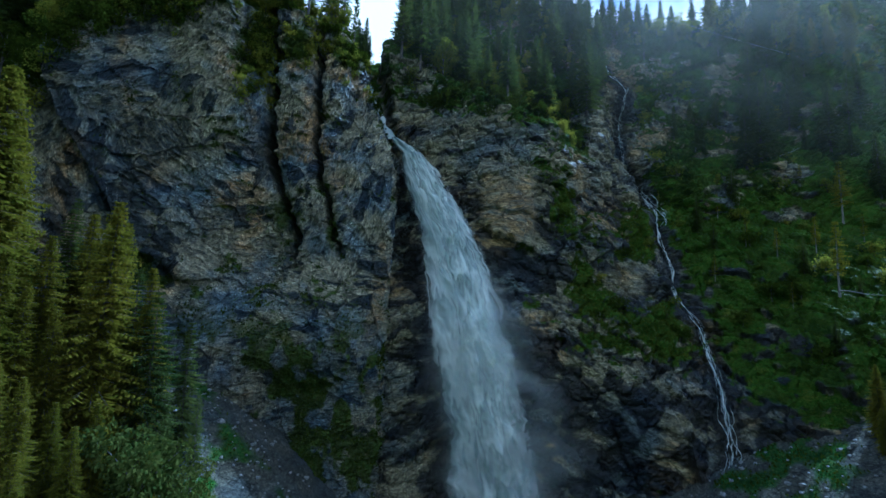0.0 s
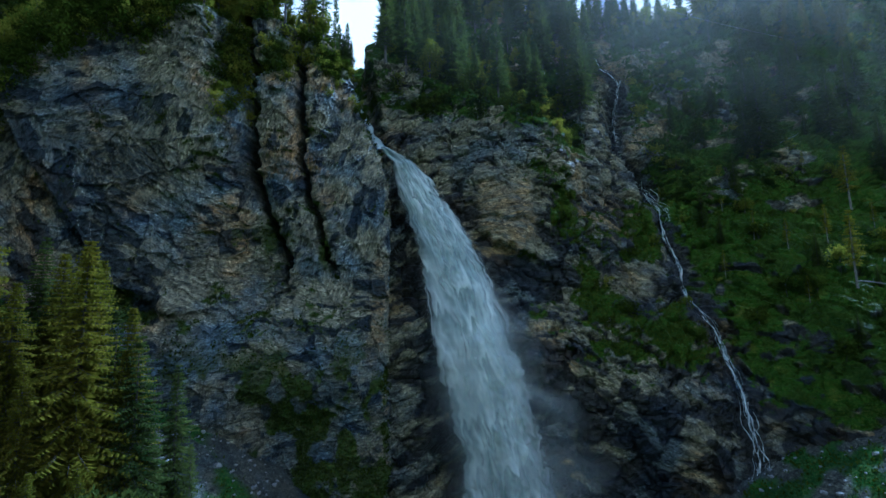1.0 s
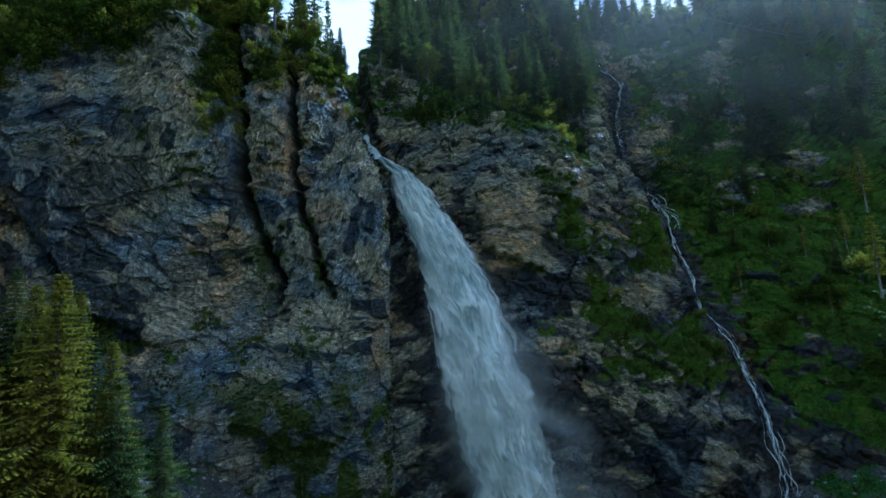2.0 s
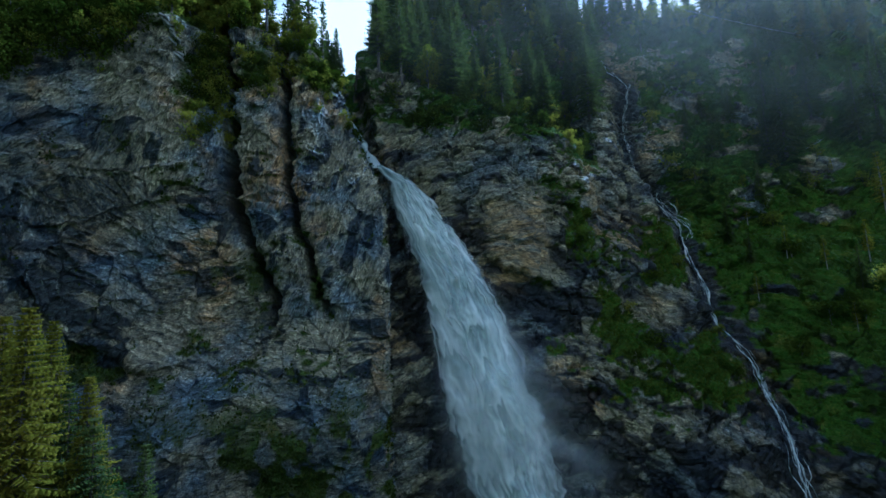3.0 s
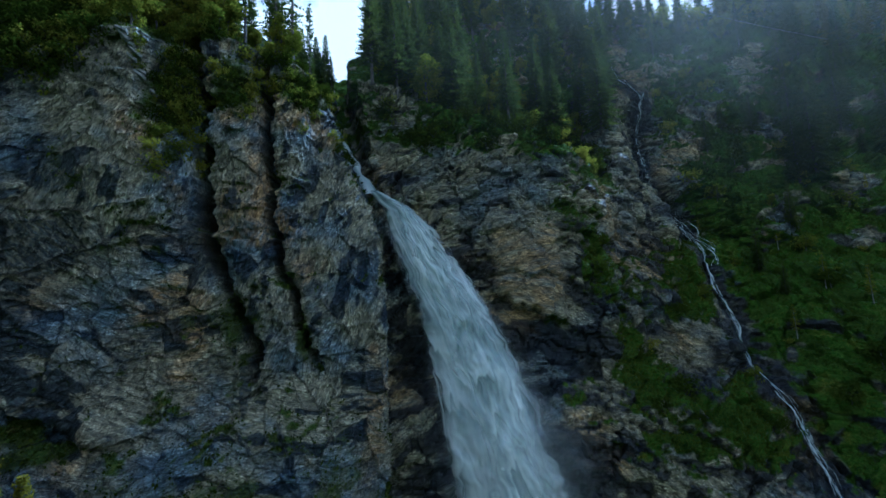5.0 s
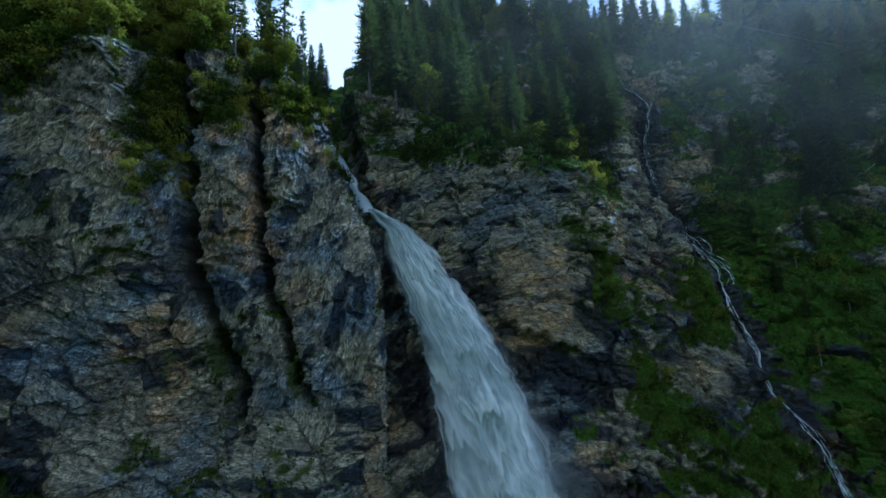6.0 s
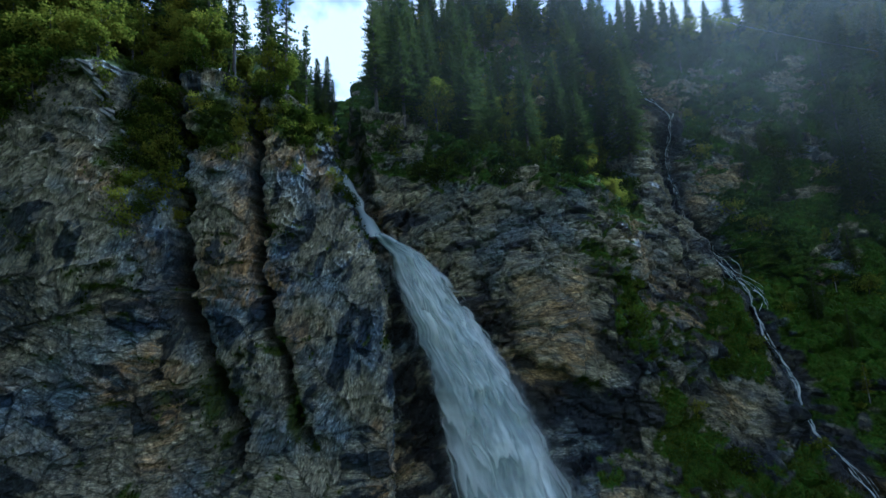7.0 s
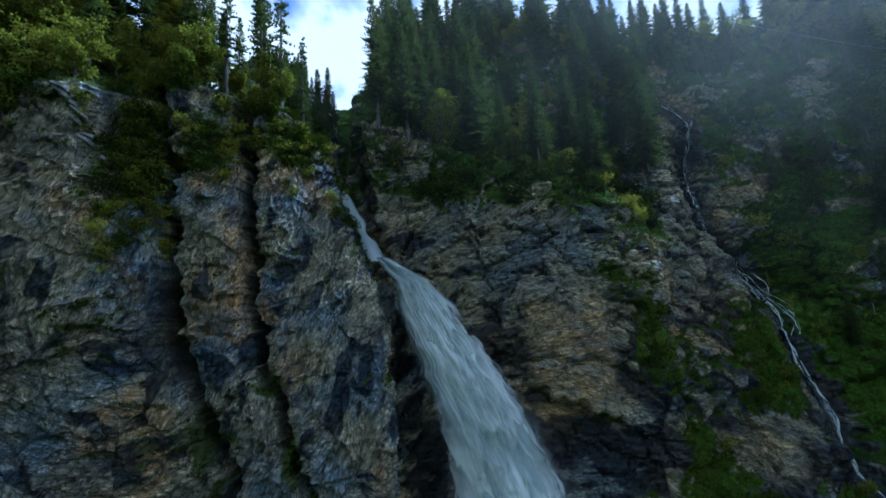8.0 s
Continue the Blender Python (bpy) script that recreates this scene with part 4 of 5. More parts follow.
def broadleaf_meshes(seed, height, spread, leaves=2600, leaf=0.34, low=0.2):
    rng = random.Random(seed)
    tv, tf = [], []
    n_limbs = rng.randint(6, 9)
    tube(tv, tf, [Vector((0, 0, 0)), Vector((0.1, 0, height * 0.3)), Vector((0.15, 0.1, height * 0.6)), Vector((0, 0.1, height * 0.9))], [0.02 * height, 0.016 * height, 0.01 * height, 0.003 * height], 6)
    puffs = []
    for i in range(n_limbs):
        a = 6.283 * i / n_limbs + rng.uniform(-0.4, 0.4)
        f = rng.uniform(low + 0.08, 0.75)
        s = Vector((0.1, 0.05, height * f * 0.9))
        e = Vector((math.cos(a) * spread * rng.uniform(0.45, 0.85), math.sin(a) * spread * rng.uniform(0.45, 0.85), height * min(0.95, f + rng.uniform(0.05, 0.3))))
        tube(tv, tf, [s, s.lerp(e, 0.5) + Vector((0, 0, 0.2)), e], [0.009 * height, 0.006 * height, 0.002 * height], 5)
        puffs.append((e, spread * rng.uniform(0.18, 0.34)))
        puffs.append((s.lerp(e, 0.6), spread * rng.uniform(0.2, 0.35)))
    puffs.append((Vector((0, 0.1, height * 0.88)), spread * 0.28))
    puffs.append((Vector((0, 0, height * 0.62)), spread * 0.4))
    for _ in range(14):
        puffs.append((Vector((rng.uniform(-0.7, 0.7) * spread, rng.uniform(-0.7, 0.7) * spread, height * rng.uniform(low, 1.0))), spread * rng.uniform(0.1, 0.26)))
    cv, cf = [], []
    weights = [r ** 2 for _, r in puffs]
    for c, r in rng.choices(puffs, weights, k=leaves):
        d = Vector((rng.gauss(0, 1), rng.gauss(0, 1), rng.gauss(0, 1))).normalized() * r * rng.uniform(0.45, 1.12)
        p = c + Vector((d.x, d.y, d.z * 0.8))
        spray(cv, cf, p, d + Vector((rng.uniform(-0.5, 0.5), rng.uniform(-0.5, 0.5), rng.uniform(-0.5, 0.2))) * r, leaf * rng.uniform(0.6, 1.3), leaf * 0.75, rng)
    return mesh_from("trunk", tv, tf, False), mesh_from("crown", cv, cf)


PROTOTYPES = {}


def tree_kind(key, name, meshes, bark, foliage, label, category):
    trunk, crown = meshes
    PROTOTYPES[key] = (name, trunk, crown, bark, foliage, label, category)
    trunk.materials.append(bark)
    crown.materials.append(foliage)


def plant(key, place, scale, turn, group, label="", tall=1.0, sink=0.4):
    name, trunk, crown, bark, foliage, text, category = PROTOTYPES[key]
    top = new(name)
    top.matrix_world = pose(place[0], place[1], place[2] - sink, 0, 0, turn) @ Matrix.Diagonal((scale, scale, scale * tall, 1))
    tagged(top, label or text, category, group)
    for nm, me in (("trunk", trunk), ("crown", crown)):
        ob = new(nm, me)
        ob.parent = top
    return top


DARK = "dark green spruce growing on the steep rocky slope"
tree_kind("spruce_a", "spruce", spruce_meshes(1, 25, 5.4, 0.08, 40, 7), BARK, NEEDLE, DARK, "spruce tree")
tree_kind("spruce_b", "spruce", spruce_meshes(2, 25, 4.5, 0.2, 36, 6, 0.12), BARK, NEEDLE, "slender dark spruce with drooping boughs", "spruce tree")
tree_kind("spruce_c", "spruce", spruce_meshes(3, 25, 6.2, 0.04, 38, 8), BARK, NEEDLE, "broad dark spruce with boughs to the ground", "spruce tree")
tree_kind("spruce_thin", "spruce", spruce_meshes(4, 20, 2.3, 0.3, 26, 5, 0.3), BARK, NEEDLE, "thin spruce with a bare lower trunk", "spruce tree")
# lit copies of the spruce: yellower needles carry the sunlight
tree_kind("olive_a", "spruce", spruce_meshes(5, 26, 5.4, 0.04, 58, 9), BARK, NEEDLE_LIT, "olive green spruce on the grassy bank, sunlight put into its needles", "spruce tree")
tree_kind("olive_b", "spruce", spruce_meshes(6, 26, 6.0, 0.05, 60, 9), BARK, NEEDLE_LIT, "spruce with broad layered boughs, sunlight put into its needles", "spruce tree")
tree_kind("larch", "larch", spruce_meshes(7, 16, 3.2, 0.3, 22, 6, 0.15), PALE_BARK, NEEDLE_LIT, "light larch with a pale bare trunk", "larch tree")
tree_kind("leafy_a", "leafy_tree", broadleaf_meshes(11, 8, 3.4, 3400, 0.36, 0.0), BARK, LEAF, "leafy yellow green tree on the cliff rim", "tree")
tree_kind("leafy_c", "leafy_tree", broadleaf_meshes(16, 9, 3.0, 3400, 0.34, 0.0), BARK, LEAF, "ragged leafy tree leaning over the cliff rim", "tree")
tree_kind("leafy_b", "leafy_tree", broadleaf_meshes(12, 8, 2.6, 2800, 0.34, 0.0), BARK, LEAF, "slim leafy tree with sunlit top", "tree")
# shaded copy of the leafy tree: its leaf colour carries the shade
tree_kind("leafy_shade", "leafy_tree", broadleaf_meshes(17, 8, 3.2, 3200, 0.36, 0.0), BARK, LEAF_DARK, "dark leafy upland tree, shade put into its leaf colour", "tree")
tree_kind("willow", "leafy_tree", broadleaf_meshes(13, 9, 4.2, 3200, 0.38, 0.1), PALE_BARK, LEAF_BLUE, "pale blue green leafy tree at the foot of the bank", "tree")
tree_kind("shrub_dark", "shrub", broadleaf_meshes(15, 2.4, 1.7, 700, 0.26, 0.05), BARK, LEAF_DARK, "dark green shrub rooted in the rock", "shrub")
tree_kind("shrub", "shrub", broadleaf_meshes(14, 2.4, 1.6, 700, 0.24, 0.0), BARK, LEAF, "low leafy shrub clinging to a ledge", "shrub")

rng = random.Random(5)


def scatter_trees(places, kinds, heights, group):
    for p in places:
        key = rng.choice(kinds)
        plant(key, p, rng.uniform(*heights), rng.uniform(0, 360), group, tall=rng.uniform(0.92, 1.12))


# wood on the western upland
rim_leafy = [(-66, 2), (-62, 1.5), (-58, 2), (-55, 3), (-52, 1), (-50, 4), (-47, 1.5), (-44, 1), (-41, 3), (-38, 1), (-35, 2.5), (-32, 1), (-29, 3), (-27, 1), (-72, 3), (-78, 4), (-60, 7), (-56, 8), (-53, 6), (-48, 8), (-45, 6), (-42, 8), (-39, 6), (-36, 7), (-64, 7), (-33, 6), (-69, 6), (-58, 11), (-52, 11), (-46, 11), (-62, 13), (-66, 11), (-42, 12), (-49, 14), (-55, 15), (-72, 8), (-38, 11)]
# west of -53 the shade is put in by darker leaf copies
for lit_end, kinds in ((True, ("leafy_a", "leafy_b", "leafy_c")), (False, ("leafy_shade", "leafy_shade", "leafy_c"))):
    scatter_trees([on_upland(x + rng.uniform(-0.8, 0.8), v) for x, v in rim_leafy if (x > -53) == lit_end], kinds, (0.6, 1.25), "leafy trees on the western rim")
rim_spruce = []
for v in (20, 26, 33, 41, 50):
    for x in range(-96, -36, 5):
        rim_spruce.append((x + rng.uniform(-2, 2), v + rng.uniform(-2, 2)))
scatter_trees([on_upland(x, v) for x, v in rim_spruce], ("spruce_a", "spruce_b", "spruce_c"), (0.75, 1.15), "spruces on the western upland")
for x, v, h in ((-26.5, 2.0, 1.3), (-29, 3, 1.35), (-31.5, 4, 1.3), (-24.5, 2.5, 1.0), (-27.5, 6, 1.35), (-33, 6, 1.2), (-36, 6, 1.2)):
    plant("spruce_thin", on_upland(x, v), h, rng.uniform(0, 360), "spruces on the western rim")
for x, v, h in ((-42, 6, 0.95), (-39.5, 8, 0.9), (-38, 5, 0.7), (-43, 9, 0.8), (-46, 7, 0.75), (-40, 13, 0.85), (-37, 16, 0.8)):
    plant("spruce_b", on_upland(x, v), h, rng.uniform(0, 360), "spruces on the western rim")
for y, v, h in ((110, 1, 0.42), (114, 2, 0.45), (124, 1.5, 0.4), (132, 2, 0.4)):
    plant("spruce_b", on_gorge(y, v), h, rng.uniform(0, 360), "spruces on the western rim")
for y, v, h in ((205, 0, 0.9), (212, 4, 0.8), (200, 8, 0.7)):
    plant("spruce_a", on_gorge(y, v), h, rng.uniform(0, 360), "spruces at the head of the gorge")
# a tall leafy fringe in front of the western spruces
# the western stretch mixes in the leafy copy with painted shade
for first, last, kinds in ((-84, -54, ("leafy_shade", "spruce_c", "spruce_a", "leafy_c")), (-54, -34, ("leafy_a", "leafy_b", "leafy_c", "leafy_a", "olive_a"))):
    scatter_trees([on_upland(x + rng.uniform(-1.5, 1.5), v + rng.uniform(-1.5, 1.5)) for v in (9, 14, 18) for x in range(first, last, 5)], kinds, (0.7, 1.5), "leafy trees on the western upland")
for x, v, h in ((-34, 14, 0.85), (-33, 19, 0.8), (-31, 16, 0.75), (-36, 20, 0.9), (-30.5, 23, 0.75), (-37, 25, 0.9), (-35, 28, 0.85), (-32.5, 26, 0.8)):
    plant("spruce_b", on_upland(x, v), h, rng.uniform(0, 360), "spruces on the western upland")
# wood behind the gorge rim
scatter_trees([on_gorge(y + rng.uniform(-2, 2), v + rng.uniform(-2, 2)) for v in (5, 11, 18, 26) for y in range(122, 176, 8)], ("spruce_a", "spruce_b", "spruce_c"), (0.4, 0.62), "spruces behind the gorge rim")


def undergrowth(name, grid, veg, count, size, mat, seed, label, keep=None):
    """Tufts of grass and low leaves, rooted where plants cover the rock: one mesh."""
    r = np.random.RandomState(seed)
    w = np.clip(veg, 0, 1) ** 1.5
    if keep is not None:
        w = w * keep
    w = w.ravel() / w.sum()
    n = blurred(grid_normals(grid), 2).reshape(-1, 3)
    pick = r.choice(len(w), count, p=w)
    root = grid.reshape(-1, 3)[pick] + r.normal(0, 0.25, (count, 3))
    way = n[pick] * 0.7 + np.array((0, 0, 0.55)) + r.normal(0, 0.45, (count, 3))
    way /= np.linalg.norm(way, axis=1, keepdims=True)
    side = np.cross(way, r.normal(0, 1, (count, 3)))
    side /= np.linalg.norm(side, axis=1, keepdims=True)
    long = size * r.uniform(0.5, 1.5, (count, 1))
    fat = long * r.uniform(0.18, 0.4, (count, 1))
    a = root - way * 0.1
    m = root + way * long * 0.5
    p = np.stack((a, m + side * fat, root + way * long, m - side * fat), 1).reshape(-1, 2, 2, 3)
    me = bpy.data.meshes.new(name)
    me.vertices.add(count * 4)
    me.vertices.foreach_set("co", p.reshape(-1).astype(np.float32))
    me.loops.add(count * 4)
    me.loops.foreach_set("vertex_index", np.arange(count * 4, dtype=np.int32))
    me.polygons.add(count)
    me.polygons.foreach_set("loop_start", np.arange(0, count * 4, 4, dtype=np.int32))
    me.update(calc_edges=True)
    return tagged(part(name, me, mat), label, "undergrowth", kind="stuff")


far = np.ones(east.shape[:2])
far[:, EAST_X > 130] = 0
mossy = smooth(60, 56, east[:, :, 0]) * smooth(90, 84, east[:, :, 2])
undergrowth("undergrowth", east, ev, 90000, 0.32, LEAF_DARK, 31, "rough green grass and herbs on the mountainside", far * (1 - mossy))
undergrowth("undergrowth", east, ev, 26000, 0.24, LEAF_OLIVE, 34, "olive brown moss and tufts on the wet rock", far * mossy)
near_w = ((west_plan[:, 0] > -90) & (west_plan[:, 1] < 150))[None, :] * np.ones(west.shape[:2])
undergrowth("undergrowth", west, wv, 50000, 0.45, LEAF_DARK, 32, "tufts of grass and moss on the cliff ledges", near_w)
keep_g = (np.abs(ground_grid[:, :, 0]) < 95) & (ground_grid[:, :, 1] > 25)
undergrowth("undergrowth", ground_grid, gveg, 60000, 0.4, LEAF_DARK, 33, "long grass on the valley banks", keep_g * 1.0)

# shrubs on the ledges
def shrubs_on(grid, veg, count, seed, region, sizes, group, gap=2.2, dark=0.7):
    r = np.random.RandomState(seed)
    q = grid.reshape(-1, 3)
    w = (np.clip(veg, 0, 1) * region(grid[:, :, 0], grid[:, :, 1], grid[:, :, 2])).ravel()
    w = w / w.sum()
    kept = []
    for i in r.choice(len(w), count * 6, p=w):
        if len(kept) < count and all(np.sum((q[i] - k) ** 2) > gap ** 2 for k in kept):
            kept.append(q[i])
    for k in kept:
        plant("shrub_dark" if r.rand() < dark else "shrub", k, r.uniform(*sizes), r.uniform(0, 360), group, sink=0.5)


shrubs_on(east, ev, 60, 41, lambda x, y, z: (x > -14) * (x < 46) * (z > 88) * (z < 116) * 1.0, (0.8, 2.0), "shrubs above the eastern wall")
shrubs_on(east, ev, 60, 42, lambda x, y, z: (x > 20) * (x < 115) * (z > 30) * (z < 100) * 1.0, (0.5, 1.9), "shrubs on the eastern slope")
shrubs_on(east, ev, 24, 43, lambda x, y, z: (x > 46) * (x < 120) * (z > 100) * (z < 156) * 1.0, (0.9, 2.0), "shrubs on the eastern slope")
shrubs_on(west, wv, 40, 44, lambda x, y, z: (x > -48) * (y < 112) * (z > 86) * (z < 107) * 1.0, (0.6, 1.5), "shrubs on the western rim")
shrubs_on(west, np.maximum(wv, 0.3), 34, 45, lambda x, y, z: np.exp(-((x + 43.5 + 0.12 * (z - 92)) / 2.2) ** 2) * (y < 104) * smooth(78, 86, z) * smooth(104, 98, z), (0.7, 1.7), "shrubs in the gully of the western cliff", 1.5, 0.2)
shrubs_on(west, np.maximum(wv, 0.2), 22, 46, lambda x, y, z: (x > -38) * (x < -18) * (y < 106) * (z > 92) * (z < 105) * 1.0, (0.6, 1.3), "shrubs on the western rim", 1.6, 0.25)

# dark scrub hanging over the western end of the rim, shade put into its leaves
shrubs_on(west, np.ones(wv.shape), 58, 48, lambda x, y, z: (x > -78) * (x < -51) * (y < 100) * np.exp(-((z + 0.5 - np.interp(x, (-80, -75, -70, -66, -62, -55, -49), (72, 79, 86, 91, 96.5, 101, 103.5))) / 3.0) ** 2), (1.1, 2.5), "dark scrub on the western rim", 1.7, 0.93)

# wood above the eastern wall
places = []
for _ in range(2200):
    x, z = rng.uniform(-16, 54), rng.uniform(97, CREST * 1.06)
    if x > 46 and z < 122:
        continue
    if z < float(np.interp(x, (-40, -12, 10, 30, 50), (106, 105, 102, 97, 96))):
        continue
    p = on_east(x, z)
    if all((p[0] - q[0]) ** 2 + (p[1] - q[1]) ** 2 > 5.0 ** 2 for q in places):
        places.append(p)
scatter_trees([p for p in places if p[2] < 116], ("spruce_a", "spruce_b", "spruce_c", "spruce_a", "leafy_c", "leafy_shade", "leafy_b"), (0.6, 1.25), "spruces above the eastern wall")
scatter_trees([p for p in places if p[2] >= 116], ("spruce_a", "leafy_a", "spruce_c", "leafy_b", "spruce_b", "leafy_c"), (0.7, 1.3), "mixed wood above the eastern wall")
for x, z, h in ((40, 146, 0.9), (44, 149, 0.8), (48, 147, 0.95), (52, 150, 0.75), (36, 150, 0.9), (58, 151, 0.6), (61, 152, 0.7), (64, 150, 0.55), (67, 152, 0.65), (71, 151, 0.6), (75, 152, 0.55), (46, 138, 0.9)):
    plant("spruce_a" if h > 0.85 else "spruce_c", on_east(x, z), h, rng.uniform(0, 360), "spruces above the eastern wall")
# along the crest
places = []
for _ in range(1100):
    x, back = rng.uniform(-20, 190), rng.uniform(-10, 22)
    p = on_crest(x, back) if back > 0 else on_east(x, (CREST - 1 + back) * float(crest(x)))
    if all((p[0] - q[0]) ** 2 + (p[1] - q[1]) ** 2 > 4.6 ** 2 for q in places):
        places.append(p)
scatter_trees([p for p in places if p[0] > 46], ("spruce_a", "spruce_c", "leafy_a", "leafy_c", "leafy_a", "leafy_b"), (0.42, 0.72), "trees along the crest")
scatter_trees([p for p in places if p[0] <= 46], ("spruce_a", "spruce_b", "spruce_c", "leafy_a"), (0.6, 1.0), "trees along the crest")
# wood on the upper eastern slope
places = []
for _ in range(500):
    x, z = rng.uniform(78, 175), rng.uniform(108, CREST) * float(crest(100))
    if z < 146 - 0.42 * (x - 78):
        continue
    p = on_east(x, z)
    if all((p[0] - q[0]) ** 2 + (p[1] - q[1]) ** 2 > 5.0 ** 2 for q in places):
        places.append(p)
scatter_trees(places, ("spruce_a", "spruce_c", "olive_a", "leafy_a", "leafy_b", "leafy_c"), (0.55, 1.0), "trees on the upper eastern slope")
# shrubs along the edge of the bench
for k in range(16):
    x, z = 35.0 + rng.uniform(-5, 5), 91.1 + rng.uniform(-3.5, 3.5)
    plant(rng.choice(("shrub", "shrub_dark", "shrub")), on_east(x, z), rng.uniform(0.8, 1.5), rng.uniform(0, 360), "shrubs above the eastern wall")
# lone trees on the eastern slope
for x, z, key, h in ((92, 88, "spruce_c", 1.1), (97, 94, "spruce_a", 1.1), (88, 86, "spruce_a", 0.8), (112, 92, "spruce_a", 0.9), (84, 48, "larch", 1.05), (104, 68, "larch", 1.1), (118, 76, "spruce_a", 0.8), (100, 120, "spruce_b", 0.8), (108, 128, "spruce_c", 0.8), (118, 124, "spruce_a", 0.9), (94, 134, "spruce_b", 0.6), (88, 58, "larch", 0.6), (76, 60, "larch", 0.5), (128, 106, "spruce_a", 0.9), (126, 62, "larch", 1.2), (70, 136, "spruce_b", 0.6), (80, 140, "spruce_a", 0.6), (62, 138, "spruce_b", 0.6), (48, 112, "spruce_b", 0.9), (46, 118, "spruce_a", 0.9), (104, 100, "spruce_a", 0.9), (110, 110, "spruce_c", 0.8), (96, 108, "spruce_b", 0.7), (120, 98, "spruce_b", 0.9), (84, 146, "leafy_a", 1.3), (98, 144, "leafy_a", 1.4), (106, 142, "leafy_b", 1.4), (114, 138, "leafy_a", 1.3)):
    plant(key, on_east(x, z), h, rng.uniform(0, 360), "lone trees on the eastern slope")
for _ in range(26):
    x, z = rng.uniform(62, 122), rng.uniform(34, 104)
    plant(rng.choice(("spruce_a", "larch", "spruce_c", "leafy_b")), on_east(x, z), rng.uniform(0.18, 0.5), rng.uniform(0, 360), "small trees on the eastern slope")
# trees on the western bank, most with sunlight put into the needle colour
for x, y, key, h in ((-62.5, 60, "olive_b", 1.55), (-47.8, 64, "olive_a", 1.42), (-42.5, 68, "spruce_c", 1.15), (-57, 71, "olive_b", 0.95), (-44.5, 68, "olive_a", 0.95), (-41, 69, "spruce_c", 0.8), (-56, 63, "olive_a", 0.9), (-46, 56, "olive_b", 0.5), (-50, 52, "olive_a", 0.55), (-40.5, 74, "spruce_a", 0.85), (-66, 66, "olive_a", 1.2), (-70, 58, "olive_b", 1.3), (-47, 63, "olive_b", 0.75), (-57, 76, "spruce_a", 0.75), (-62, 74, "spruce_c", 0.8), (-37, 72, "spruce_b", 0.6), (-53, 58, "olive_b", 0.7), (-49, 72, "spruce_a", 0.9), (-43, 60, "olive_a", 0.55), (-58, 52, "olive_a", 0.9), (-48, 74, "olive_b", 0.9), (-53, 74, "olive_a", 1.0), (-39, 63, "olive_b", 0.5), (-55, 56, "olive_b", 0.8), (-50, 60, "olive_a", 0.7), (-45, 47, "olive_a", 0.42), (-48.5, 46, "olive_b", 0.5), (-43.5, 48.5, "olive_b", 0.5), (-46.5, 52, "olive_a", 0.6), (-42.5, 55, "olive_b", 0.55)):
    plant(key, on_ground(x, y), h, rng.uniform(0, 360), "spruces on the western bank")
for x, y, h in ((-38.2, 60, 1.45), (-34.5, 66, 1.0)):
    plant("willow", on_ground(x, y), h, rng.uniform(0, 360), "leafy trees on the western bank", tall=1.3)
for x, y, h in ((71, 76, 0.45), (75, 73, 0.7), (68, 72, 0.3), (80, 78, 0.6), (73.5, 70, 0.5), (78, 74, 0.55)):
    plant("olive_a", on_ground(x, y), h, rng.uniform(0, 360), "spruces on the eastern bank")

# ---- the waterfall ----
LIP_Y = float(east_y(np.array(-14.0), np.array(84.5))) - 1.6


